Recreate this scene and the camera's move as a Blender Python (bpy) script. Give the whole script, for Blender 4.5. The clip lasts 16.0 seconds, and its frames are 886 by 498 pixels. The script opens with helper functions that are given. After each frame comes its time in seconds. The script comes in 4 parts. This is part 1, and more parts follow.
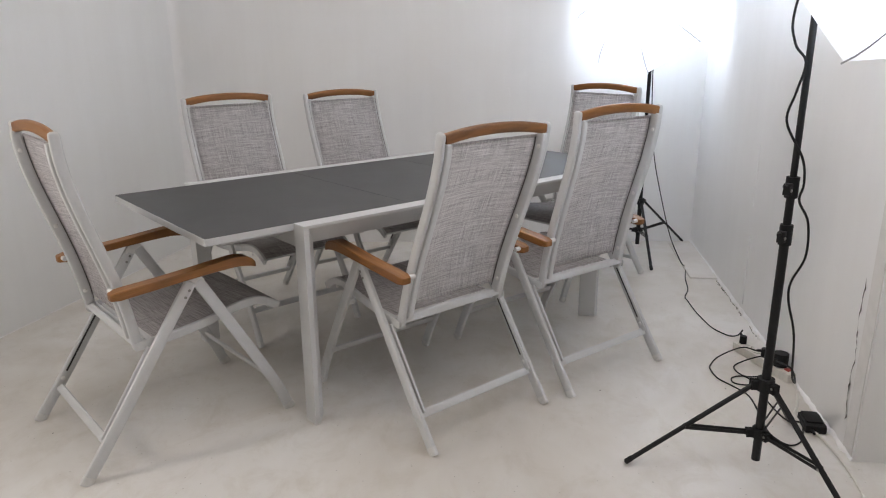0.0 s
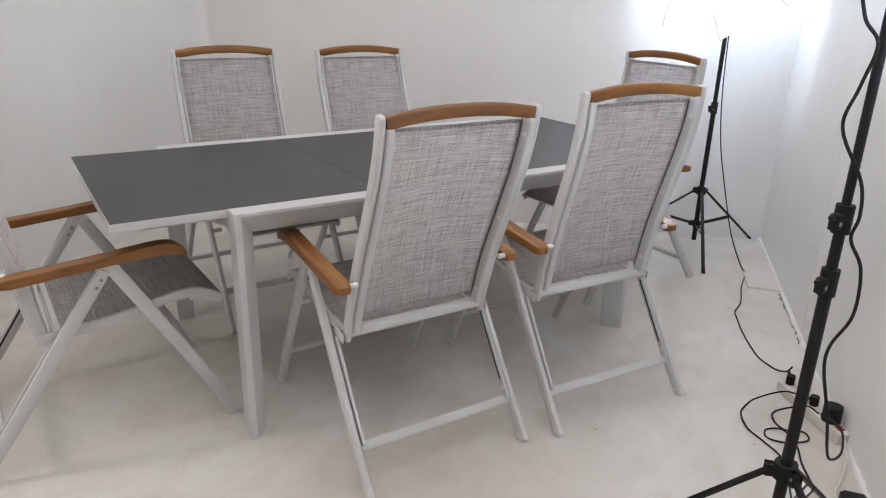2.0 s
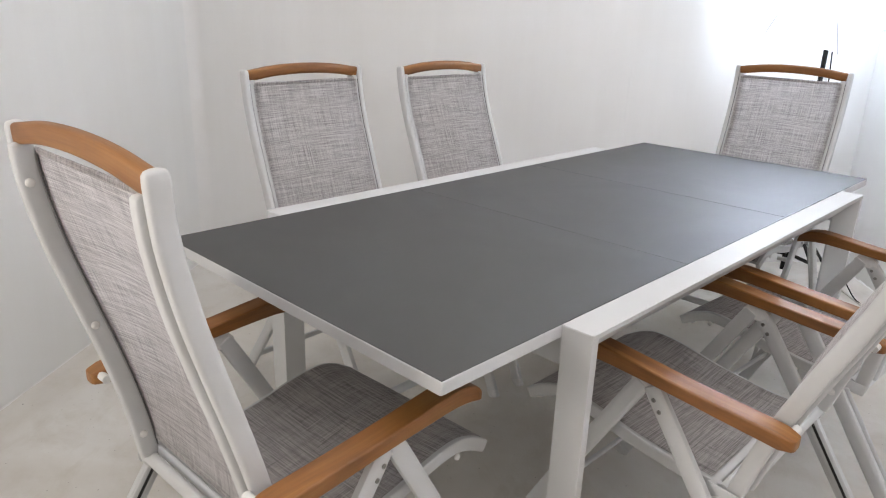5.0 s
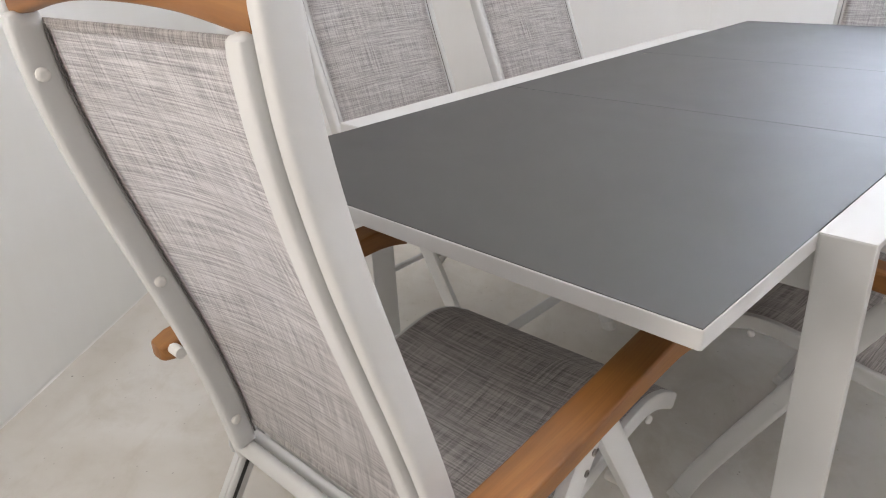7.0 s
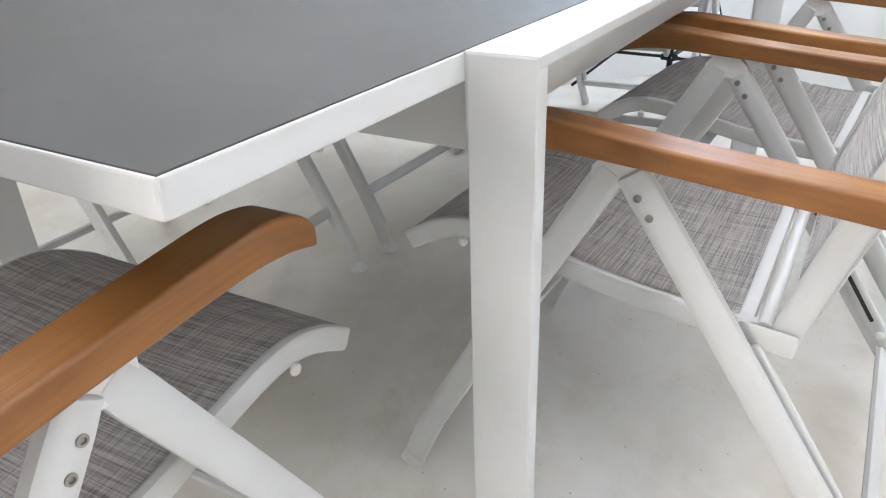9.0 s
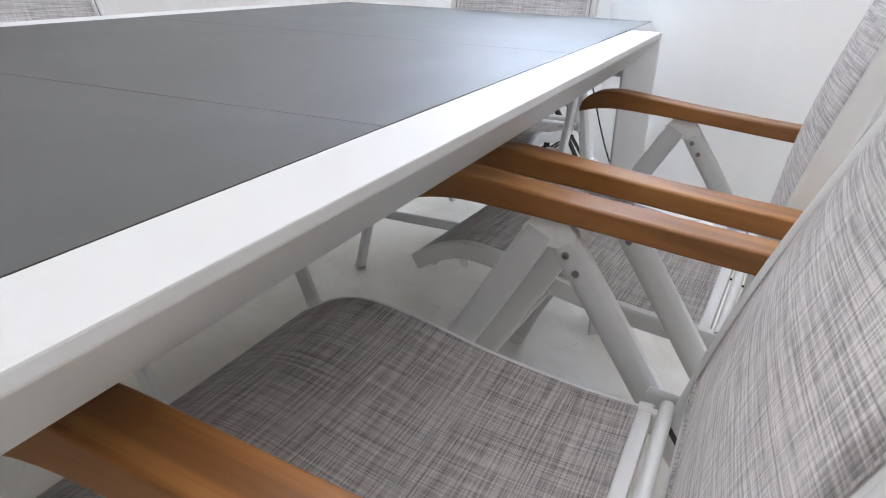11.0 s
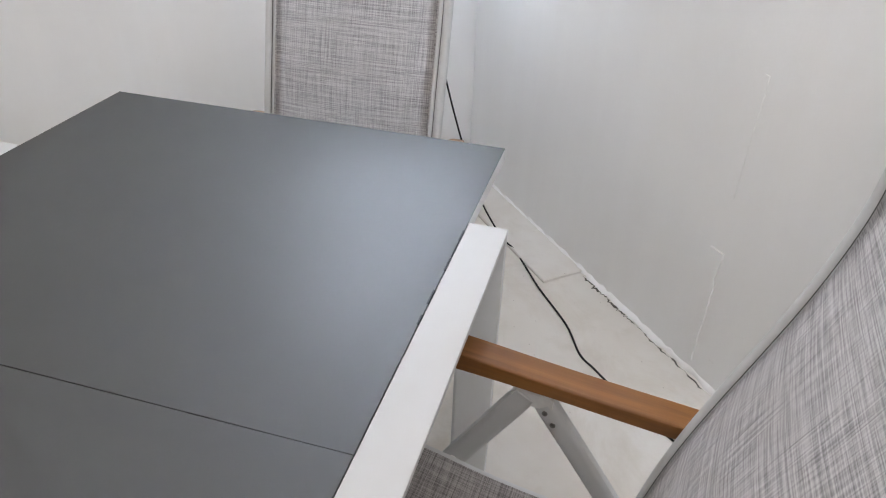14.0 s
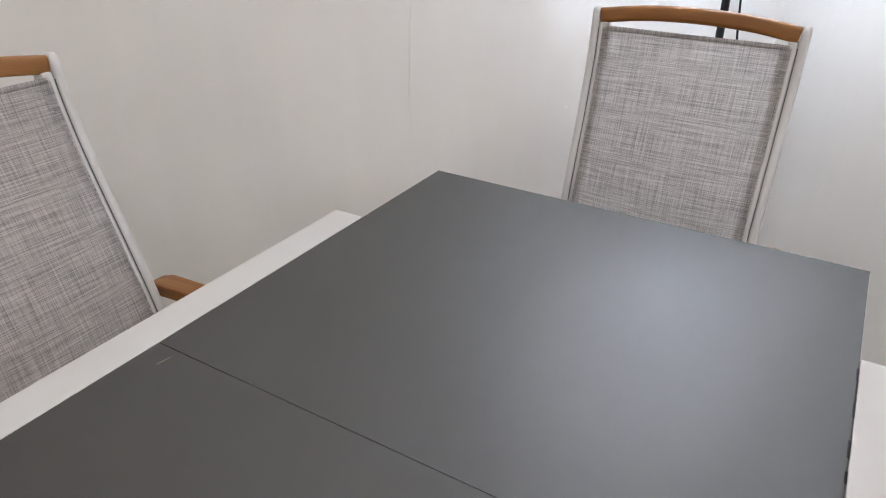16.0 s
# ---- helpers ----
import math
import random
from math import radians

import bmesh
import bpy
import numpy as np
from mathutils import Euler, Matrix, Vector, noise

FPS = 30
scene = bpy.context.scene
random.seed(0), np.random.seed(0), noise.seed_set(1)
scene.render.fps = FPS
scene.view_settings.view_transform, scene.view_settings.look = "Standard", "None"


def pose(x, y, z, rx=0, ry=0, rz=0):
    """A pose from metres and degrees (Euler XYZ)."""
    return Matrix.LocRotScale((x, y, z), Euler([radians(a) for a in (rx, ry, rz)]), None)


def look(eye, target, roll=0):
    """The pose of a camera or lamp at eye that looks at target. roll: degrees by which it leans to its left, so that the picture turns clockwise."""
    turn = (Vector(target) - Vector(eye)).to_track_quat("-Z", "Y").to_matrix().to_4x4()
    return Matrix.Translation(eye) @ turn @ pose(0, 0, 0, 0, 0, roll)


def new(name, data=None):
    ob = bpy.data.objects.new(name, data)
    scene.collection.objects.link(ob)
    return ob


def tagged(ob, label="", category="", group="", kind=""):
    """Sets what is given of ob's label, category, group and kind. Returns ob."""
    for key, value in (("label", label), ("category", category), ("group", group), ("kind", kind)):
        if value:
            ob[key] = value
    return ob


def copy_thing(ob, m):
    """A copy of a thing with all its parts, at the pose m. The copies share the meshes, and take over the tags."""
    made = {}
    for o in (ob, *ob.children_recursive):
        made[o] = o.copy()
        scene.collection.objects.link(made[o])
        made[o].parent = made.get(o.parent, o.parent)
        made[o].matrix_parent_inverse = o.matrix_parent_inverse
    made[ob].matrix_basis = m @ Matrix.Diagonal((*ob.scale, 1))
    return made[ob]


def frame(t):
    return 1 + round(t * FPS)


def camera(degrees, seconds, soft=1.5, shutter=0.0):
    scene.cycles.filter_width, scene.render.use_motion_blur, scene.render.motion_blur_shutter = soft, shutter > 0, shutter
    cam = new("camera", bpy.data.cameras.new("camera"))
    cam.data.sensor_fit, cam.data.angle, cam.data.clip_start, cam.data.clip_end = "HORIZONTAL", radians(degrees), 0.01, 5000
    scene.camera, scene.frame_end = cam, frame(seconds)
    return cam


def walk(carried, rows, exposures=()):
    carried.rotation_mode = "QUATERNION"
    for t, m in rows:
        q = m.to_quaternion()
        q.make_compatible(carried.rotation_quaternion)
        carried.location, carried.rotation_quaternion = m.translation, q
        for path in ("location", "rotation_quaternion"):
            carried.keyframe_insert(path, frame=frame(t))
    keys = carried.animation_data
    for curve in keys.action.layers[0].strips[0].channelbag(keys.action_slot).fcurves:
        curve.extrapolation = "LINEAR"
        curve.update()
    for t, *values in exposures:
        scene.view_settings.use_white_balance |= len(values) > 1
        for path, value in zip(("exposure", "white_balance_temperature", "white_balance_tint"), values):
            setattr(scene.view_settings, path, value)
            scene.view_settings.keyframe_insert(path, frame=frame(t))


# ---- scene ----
cam = camera(64.9, 16.0, soft=1.1)

PATH = [
    (0, (-1.969, -2.562, 1.324), (-0.723, -1.099, 0.769), -0.4),
    (0.5, (-1.777, -2.57, 1.337), (-0.538, -1.109, 0.764), 0.9),
    (1, (-1.575, -2.542, 1.353), (-0.43, -1.036, 0.706), -0.1),
    (1.5, (-1.421, -2.499, 1.366), (-0.349, -0.945, 0.706), 0.9),
    (2, (-1.373, -2.429, 1.343), (-0.354, -0.848, 0.663), 1.5),
    (2.5, (-1.41, -2.225, 1.324), (-0.362, -0.665, 0.639), 1.8),
    (3, (-1.495, -1.988, 1.284), (-0.408, -0.451, 0.608), 0.3),
    (3.5, (-1.588, -1.784, 1.261), (-0.443, -0.278, 0.613), 0.3),
    (4, (-1.642, -1.537, 1.264), (-0.421, -0.102, 0.593), 2.2),
    (4.5, (-1.724, -1.327, 1.274), (-0.486, 0.108, 0.634), 3.2),
    (5, (-1.851, -1.116, 1.283), (-0.488, 0.2, 0.643), 2.0),
    (5.2, (-1.896, -1.042, 1.286), (-0.513, 0.245, 0.63), -0.1),
    (7.3, (-1.698, -0.696, 1.064), (-0.452, 0.588, 0.17), -2.7),
    (7.5, (-1.652, -0.688, 1.026), (-0.406, 0.516, 0.028), -2.6),
    (8, (-1.573, -0.683, 0.966), (-0.277, 0.391, -0.113), -0.6),
    (8.5, (-1.49, -0.711, 0.915), (-0.094, 0.278, -0.121), -3.6),
    (9, (-1.371, -0.754, 0.871), (0.141, 0.177, -0.049), -2.3),
    (9.2, (-1.31, -0.764, 0.854), (0.223, 0.156, -0.041), -1.2),
    (11.3, (-0.864, -0.749, 0.903), (0.835, -0.036, 0.125), 1.7),
    (11.5, (-0.878, -0.769, 1.011), (0.808, -0.16, 0.124), 1.8),
    (12, (-0.836, -0.755, 1.186), (0.831, -0.292, 0.182), 1.7),
    (12.5, (-0.714, -0.766, 1.278), (0.925, -0.302, 0.231), -1.7),
    (13, (-0.563, -0.767, 1.313), (1.033, -0.345, 0.184), -1.5),
    (13.5, (-0.39, -0.765, 1.36), (1.192, -0.339, 0.212), 0.8),
    (14, (-0.205, -0.685, 1.377), (1.399, -0.256, 0.262), 1.9),
    (14.5, (-0.1, -0.565, 1.419), (1.467, 0.056, 0.342), 1.5),
    (15, (-0.106, -0.494, 1.431), (1.473, 0.239, 0.447), -1.0),
    (15.5, (-0.177, -0.458, 1.422), (1.428, 0.291, 0.494), 0.5),
    (16, (-0.258, -0.352, 1.387), (1.257, 0.543, 0.436), 0.6),
]
EXPOSURE = [(0, 0.04, 6380, 10), (0.5, -0.13, 6380, 10), (1, -0.06, 6380, 10), (1.5, 0.17, 6380, 10), (2, 0.19, 6350, 10), (3, 0.4, 6350, 10), (5, 0.49, 6350, 9),
            (7.5, 0.67, 6450, 9), (8, 1.0, 6300, 7), (8.5, 1.20, 6150, 6), (9.2, 1.25, 6000, 6), (11.5, 0.62, 6150, 9), (12, 0.46, 6250, 9),
            (12.5, 0.35, 6250, 9), (13.5, 0.32, 6250, 9), (14, 0.31, 6380, 9), (14.5, 0.28, 6450, 9), (15, 0.26, 6480, 9), (16, 0.21, 6700, 11)]
walk(cam, [(t, look(eye, target, roll)) for t, eye, target, roll in PATH], EXPOSURE)


# ---- light ----
D = Vector((0.751, 0.660, 0.0))       # along the side walls
N = Vector((-0.660, 0.751, 0.0))      # from the right-hand wall to the left-hand one
TURN = math.atan2(D.y, D.x)


def room(a, b, z=0.0):
    return D * a + N * b + Vector((0, 0, z))


WALL_R, WALL_L, WALL_F, WALL_B, CEIL = -1.672, 2.20, 1.78, -4.6, 3.40
FAR_LEFT, FAR_B = 1.33, 1.814         # where the end wall meets the left-hand wall
STEP, RECESS = -0.98, -1.80           # the right-hand wall steps back here

world = bpy.data.worlds.new("world")
world.use_nodes = True
world.node_tree.nodes["Background"].inputs[0].default_value = (0.8, 0.85, 1.0, 1)
world.node_tree.nodes["Background"].inputs[1].default_value = 0.05
scene.world = world


def kelvin(warm):
    return {"cool": (0.77, 0.865, 1.0), "warm": (1.0, 0.90, 0.80), "neutral": (1.0, 0.962, 0.965), "roof": (1.0, 0.922, 0.855)}[warm]


def area(name, m, sx, sy, power, colour):
    lamp = bpy.data.lights.new(name, "AREA")
    lamp.shape, lamp.size, lamp.size_y, lamp.energy, lamp.color = "RECTANGLE", sx, sy, power, colour
    ob = new(name, lamp)
    ob.matrix_basis = m
    return ob


SKY_A, SKY_B = (-3.9, 1.30), (-1.50, 1.05)      # the roof light's reach along and across the room
SKY_AT = room(sum(SKY_A) / 2, sum(SKY_B) / 2, CEIL - 0.07)
area("roof_light_glow", Matrix.Translation(SKY_AT) @ Matrix.Rotation(TURN, 4, "Z"), SKY_A[1] - SKY_A[0], SKY_B[1] - SKY_B[0], 28, kelvin("roof"))
# a warm-lit window in the left-hand wall, behind the end of the table
WIN_A, WIN_Z = (-2.36, -1.90), (1.05, 1.65)
NORTH = Matrix.Rotation(TURN, 4, "Z") @ Matrix.Translation((0, 1.90, 0)) @ Matrix.Rotation(math.atan(-0.065), 4, "Z")     # the left-hand wall's face
area("window_light", NORTH @ Matrix.Translation((sum(WIN_A) / 2, -0.02, sum(WIN_Z) / 2)) @ Matrix.Rotation(radians(-90), 4, "X"), WIN_A[1] - WIN_A[0], WIN_Z[1] - WIN_Z[0], 17, kelvin("warm"))

# ---- materials ----


def nodes_of(name):
    mat = bpy.data.materials.new(name)
    mat.use_nodes = True
    nt = mat.node_tree
    return mat, nt, nt.nodes["Principled BSDF"]


def node(nt, kind, **sets):
    n = nt.nodes.new(kind)
    for key, value in sets.items():
        if key in n.inputs:
            n.inputs[key].default_value = value
    return n


def ramp(nt, source, stops):
    r = nt.nodes.new("ShaderNodeValToRGB")
    r.color_ramp.elements[0].position, r.color_ramp.elements[0].color = stops[0][0], (*stops[0][1], 1)
    r.color_ramp.elements[1].position, r.color_ramp.elements[1].color = stops[-1][0], (*stops[-1][1], 1)
    for at, colour in stops[1:-1]:
        r.color_ramp.elements.new(at).color = (*colour, 1)
    nt.links.new(source, r.inputs[0])
    return r.outputs[0]


def mixed(nt, fac, a, b, kind="MIX"):
    m = nt.nodes.new("ShaderNodeMix")
    m.data_type, m.blend_type = "RGBA", kind
    for socket, value in ((m.inputs[0], fac), (m.inputs[6], a), (m.inputs[7], b)):
        if isinstance(value, (float, int)):
            socket.default_value = value
        elif isinstance(value, tuple):
            socket.default_value = (*value, 1)
        else:
            nt.links.new(value, socket)
    return m.outputs[2]


def coords(nt, scale=(1, 1, 1), kind="Object", uv=False):
    tc = nt.nodes.new("ShaderNodeTexCoord")
    mp = nt.nodes.new("ShaderNodeMapping")
    mp.inputs["Scale"].default_value = scale
    nt.links.new(tc.outputs["UV" if uv else kind], mp.inputs[0])
    return mp.outputs[0]


def noise_of(nt, vec, scale, detail=4.0, rough=0.55, distortion=0.0):
    n = node(nt, "ShaderNodeTexNoise", Scale=scale, Detail=detail, Roughness=rough, Distortion=distortion)
    nt.links.new(vec, n.inputs["Vector"])
    return n.outputs["Fac"]


def bump(nt, bsdf, height, strength, distance):
    b = node(nt, "ShaderNodeBump", Strength=strength, Distance=distance)
    nt.links.new(height, b.inputs["Height"])
    nt.links.new(b.outputs[0], bsdf.inputs["Normal"])


def plain(name, colour, rough=0.5, metal=0.0, grain=0.0, scale=60.0, spec=0.5, blotch=0.12):
    mat, nt, bsdf = nodes_of(name)
    bsdf.inputs["Roughness"].default_value, bsdf.inputs["Metallic"].default_value = rough, metal
    bsdf.inputs["Specular IOR Level"].default_value = spec
    vec = coords(nt)
    n = noise_of(nt, vec, scale, 5)
    dark = tuple(c * (1 - blotch - grain) for c in colour)
    nt.links.new(ramp(nt, n, [(0.3, dark), (0.65, colour)]), bsdf.inputs["Base Color"])
    bump(nt, bsdf, noise_of(nt, vec, scale * 9, 3), 0.08 + grain * 0.5, 0.0006)
    return mat


def wall_material(name, tint):
    mat, nt, bsdf = nodes_of(name)
    vec = coords(nt)
    big = noise_of(nt, vec, 0.9, 3, 0.5, 0.4)
    base = ramp(nt, big, [(0.3, (0.79, 0.785, 0.77)), (0.7, (0.85, 0.845, 0.835))])
    streak = noise_of(nt, coords(nt, (5.0, 5.0, 0.5)), 1.6, 4, 0.6)
    base = mixed(nt, 0.25, base, ramp(nt, streak, [(0.35, (0.77, 0.765, 0.755)), (0.65, (0.85, 0.85, 0.84))]))
    marks = noise_of(nt, vec, 17, 6, 0.7)
    base = mixed(nt, ramp(nt, marks, [(0.70, (0, 0, 0)), (0.76, (0.35, 0.35, 0.35))]), base, (0.62, 0.61, 0.59))
    base = mixed(nt, 1.0, base, tint, "MULTIPLY")
    nt.links.new(base, bsdf.inputs["Base Color"])
    bsdf.inputs["Roughness"].default_value = 0.36
    rollers = noise_of(nt, vec, 160, 4, 0.6)
    lumps = noise_of(nt, vec, 4.5, 4, 0.6)
    add = node(nt, "ShaderNodeMath")
    add.operation = "MULTIPLY_ADD"
    nt.links.new(lumps, add.inputs[0])
    add.inputs[1].default_value = 6.0
    nt.links.new(rollers, add.inputs[2])
    bump(nt, bsdf, add.outputs[0], 0.25, 0.0015)
    return mat


def floor_material():
    mat, nt, bsdf = nodes_of("floor_paint")
    vec = coords(nt)
    big = noise_of(nt, vec, 1.3, 5, 0.6, 0.6)
    base = ramp(nt, big, [(0.30, (0.57, 0.533, 0.478)), (0.50, (0.645, 0.617, 0.572)), (0.70, (0.725, 0.712, 0.686))])
    scuff = noise_of(nt, coords(nt, (1, 1.3, 1)), 4.5, 8, 0.72, 0.5)
    base = mixed(nt, ramp(nt, scuff, [(0.48, (0, 0, 0)), (0.68, (0.5, 0.5, 0.5))]), base, (0.50, 0.455, 0.385))
    dirt = noise_of(nt, vec, 55, 8, 0.75)
    base = mixed(nt, ramp(nt, dirt, [(0.64, (0, 0, 0)), (0.74, (0.45, 0.45, 0.45))]), base, (0.42, 0.38, 0.33))
    speck = node(nt, "ShaderNodeTexVoronoi", Scale=26.0)
    nt.links.new(vec, speck.inputs["Vector"])
    base = mixed(nt, ramp(nt, speck.outputs["Distance"], [(0.03, (0.75, 0.75, 0.75)), (0.07, (0, 0, 0))]), base, (0.30, 0.27, 0.23))
    # scattered dark grit, in few of the cells
    grit = node(nt, "ShaderNodeTexVoronoi", Scale=8.0)
    nt.links.new(vec, grit.inputs["Vector"])
    spots = mixed(nt, 1.0, ramp(nt, grit.outputs["Distance"], [(0.022, (1, 1, 1)), (0.034, (0, 0, 0))]), ramp(nt, grit.outputs["Color"], [(0.62, (0, 0, 0)), (0.64, (0.85, 0.85, 0.85))]), "MULTIPLY")
    base = mixed(nt, spots, base, (0.13, 0.115, 0.10))
    nt.links.new(base, bsdf.inputs["Base Color"])
    nt.links.new(ramp(nt, big, [(0.3, (0.5, 0.5, 0.5)), (0.7, (0.33, 0.33, 0.33))]), bsdf.inputs["Roughness"])
    bump(nt, bsdf, mixed(nt, 0.3, big, dirt), 0.35, 0.004)
    return mat


def weave_material(name, light, dark, sheer):
    """Heathered sling fabric: long light and dark threads crossing, over a fine weave."""
    mat, nt, bsdf = nodes_of(name)

    def threads(sx, sy, seed, low, high):
        v = coords(nt, (sx, sy, 1), uv=True)
        v2 = nt.nodes.new("ShaderNodeVectorMath")
        v2.operation = "ADD"
        v2.inputs[1].default_value = (seed, seed * 1.7, seed)
        nt.links.new(v, v2.inputs[0])
        return ramp(nt, noise_of(nt, v2.outputs[0], 1.0, 3, 0.65), [(low, (0, 0, 0)), (high, (1, 1, 1))])

    down, across = threads(520, 9, 3.1, 0.38, 0.62), threads(10, 500, 7.7, 0.38, 0.62)
    both = mixed(nt, 0.57, down, across)
    fine_d, fine_a = threads(1150, 90, 1.3, 0.3, 0.7), threads(90, 1150, 9.1, 0.3, 0.7)
    fine = mixed(nt, 0.5, fine_d, fine_a)
    tone = mixed(nt, 0.25, both, fine)
    loose_d, loose_a = threads(420, 6, 12.4, 0.35, 0.43), threads(7, 400, 15.9, 0.35, 0.43)
    tone = mixed(nt, 0.38, tone, mixed(nt, 1.0, loose_d, loose_a, "MULTIPLY"), "MULTIPLY")
    col = ramp(nt, tone, [(0.10, dark), (0.45, tuple((a * 0.52 + b * 0.48) for a, b in zip(light, dark))), (0.80, light)])
    nt.links.new(col, bsdf.inputs["Base Color"])
    bsdf.inputs["Roughness"].default_value = 0.75
    bump(nt, bsdf, fine, 0.5, 0.0006)
    through_light = nt.nodes.new("ShaderNodeBsdfTranslucent")
    nt.links.new(col, through_light.inputs[0])
    mix = nt.nodes.new("ShaderNodeMixShader")
    mix.inputs[0].default_value = sheer
    nt.links.new(bsdf.outputs[0], mix.inputs[1])
    nt.links.new(through_light.outputs[0], mix.inputs[2])
    nt.links.new(mix.outputs[0], nt.nodes["Material Output"].inputs[0])
    return mat


def wood_material(name, a, b, c):
    mat, nt, bsdf = nodes_of(name)
    tc = nt.nodes.new("ShaderNodeTexCoord")
    info = nt.nodes.new("ShaderNodeObjectInfo")
    shift = nt.nodes.new("ShaderNodeVectorMath")
    shift.operation = "ADD"
    spread = nt.nodes.new("ShaderNodeVectorMath")
    spread.operation = "SCALE"
    spread.inputs[0].default_value = (5.0, 9.0, 7.0)
    nt.links.new(info.outputs["Random"], spread.inputs["Scale"])
    nt.links.new(tc.outputs["UV"], shift.inputs[0])
    nt.links.new(spread.outputs[0], shift.inputs[1])
    mp = nt.nodes.new("ShaderNodeMapping")
    mp.inputs["Scale"].default_value = (26, 2.4, 26)
    nt.links.new(shift.outputs[0], mp.inputs[0])
    broad = noise_of(nt, mp.outputs[0], 1.0, 4, 0.55, 0.9)
    mp2 = nt.nodes.new("ShaderNodeMapping")
    mp2.inputs["Scale"].default_value = (420, 9, 420)
    nt.links.new(shift.outputs[0], mp2.inputs[0])
    grain = noise_of(nt, mp2.outputs[0], 1.0, 4, 0.6)
    col = ramp(nt, broad, [(0.28, a), (0.5, b), (0.72, c)])
    col = mixed(nt, ramp(nt, grain, [(0.36, (0.17, 0.17, 0.17)), (0.60, (0, 0, 0))]), col, tuple(v * 0.5 for v in a))
    nt.links.new(col, bsdf.inputs["Base Color"])
    bsdf.inputs["Roughness"].default_value = 0.45
    bsdf.inputs["Specular IOR Level"].default_value = 0.5
    bump(nt, bsdf, grain, 0.25, 0.0006)
    return mat


def glass_top_material():
    mat, nt, bsdf = nodes_of("etched_glass")
    vec = coords(nt)
    smear = noise_of(nt, vec, 3.0, 5, 0.6, 0.8)
    nt.links.new(ramp(nt, smear, [(0.3, (0.028, 0.0275, 0.027)), (0.7, (0.032, 0.0317, 0.0314))]), bsdf.inputs["Base Color"])
    nt.links.new(ramp(nt, smear, [(0.3, (0.52, 0.52, 0.52)), (0.7, (0.58, 0.58, 0.58))]), bsdf.inputs["Roughness"])
    bsdf.inputs["IOR"].default_value = 1.69
    return mat


def canopy_material():
    mat, nt, bsdf = nodes_of("umbrella_nylon")
    nt.nodes.remove(bsdf)
    vec = coords(nt)
    tone = ramp(nt, noise_of(nt, vec, 9, 4), [(0.3, (0.82, 0.82, 0.84)), (0.7, (0.9, 0.9, 0.91))])
    dif = nt.nodes.new("ShaderNodeBsdfDiffuse")
    tra = nt.nodes.new("ShaderNodeBsdfTranslucent")
    mix = nt.nodes.new("ShaderNodeMixShader")
    mix.inputs[0].default_value = 0.64
    nt.links.new(tone, dif.inputs[0])
    nt.links.new(tone, tra.inputs[0])
    nt.links.new(dif.outputs[0], mix.inputs[1])
    nt.links.new(tra.outputs[0], mix.inputs[2])
    nt.links.new(mix.outputs[0], nt.nodes["Material Output"].inputs[0])
    return mat


def glow(name, colour, strength):
    mat, nt, bsdf = nodes_of(name)
    bsdf.inputs["Base Color"].default_value = (0.9, 0.9, 0.9, 1)
    bsdf.inputs["Emission Color"].default_value = (*colour, 1)
    bsdf.inputs["Emission Strength"].default_value = strength
    return mat


PAINT = wall_material("wall_paint", (1, 1, 1))
# For the unseen closing wall: greyed so that less light bounces back.
DIMMED_WALL = wall_material("dimmed_wall", (0.55, 0.55, 0.55))
# Wall colour multiplied by a slightly cooler, darker tint.
COOL_TINT = wall_material("cool_tinted_wall", (0.95, 0.962, 0.965))
FLOOR = floor_material()
# The ceiling stays out of view; its grey only cuts bounced light.
CEILING = plain("dimmed_ceiling", (0.45, 0.45, 0.44), 0.7)
WHITE = plain("white_powder_coat", (0.568, 0.571, 0.572), 0.44, scale=9, blotch=0.035)
FABRIC = weave_material("sling_fabric", (0.68, 0.652, 0.646), (0.228, 0.214, 0.218), 0.47)
HEM_FABRIC = weave_material("doubled_fabric", (0.625, 0.598, 0.592), (0.20, 0.188, 0.191), 0.42)
# The back's fabric again, darkened for the shade under the seat.
SHADED_FABRIC = weave_material("shaded_sling_fabric", (0.50, 0.471, 0.466), (0.128, 0.118, 0.119), 0.25)
DARK_LINE = plain("hem_joint_line", (0.13, 0.122, 0.122), 0.8)
TEAK = wood_material("oiled_teak", (0.130, 0.0485, 0.010), (0.232, 0.091, 0.018), (0.310, 0.139, 0.034))
GLASS = glass_top_material()
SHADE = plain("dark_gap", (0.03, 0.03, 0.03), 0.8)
SCRATCH = plain("scratched_glass", (0.34, 0.28, 0.22), 0.8)
STEEL = plain("bolt_steel", (0.30, 0.29, 0.28), 0.38, 0.9, scale=200)
NYLON = plain("white_nylon", (0.72, 0.71, 0.69), 0.5)
GREY_CAP = plain("grey_foot_cap", (0.66, 0.655, 0.64), 0.6)
BLACK = plain("black_anodised", (0.008, 0.008, 0.009), 0.42, scale=90, spec=0.28)
RUBBER = plain("black_rubber", (0.009, 0.009, 0.010), 0.6, scale=120, spec=0.25)
CANOPY = canopy_material()
RIB = plain("rib_wire", (0.30, 0.30, 0.31), 0.4, 0.6)
SOCKET = plain("off_white_plastic", (0.66, 0.64, 0.58), 0.45)
RED = plain("red_switch", (0.30, 0.035, 0.025), 0.35)
CRACK = plain("crack_shadow", (0.10, 0.09, 0.08), 0.9)
PLASTER = plain("rough_plaster", (0.74, 0.725, 0.70), 0.7, scale=22, blotch=0.06, grain=0.02)
BULB = glow("lamp_bulb", kelvin("cool"), 55.0)
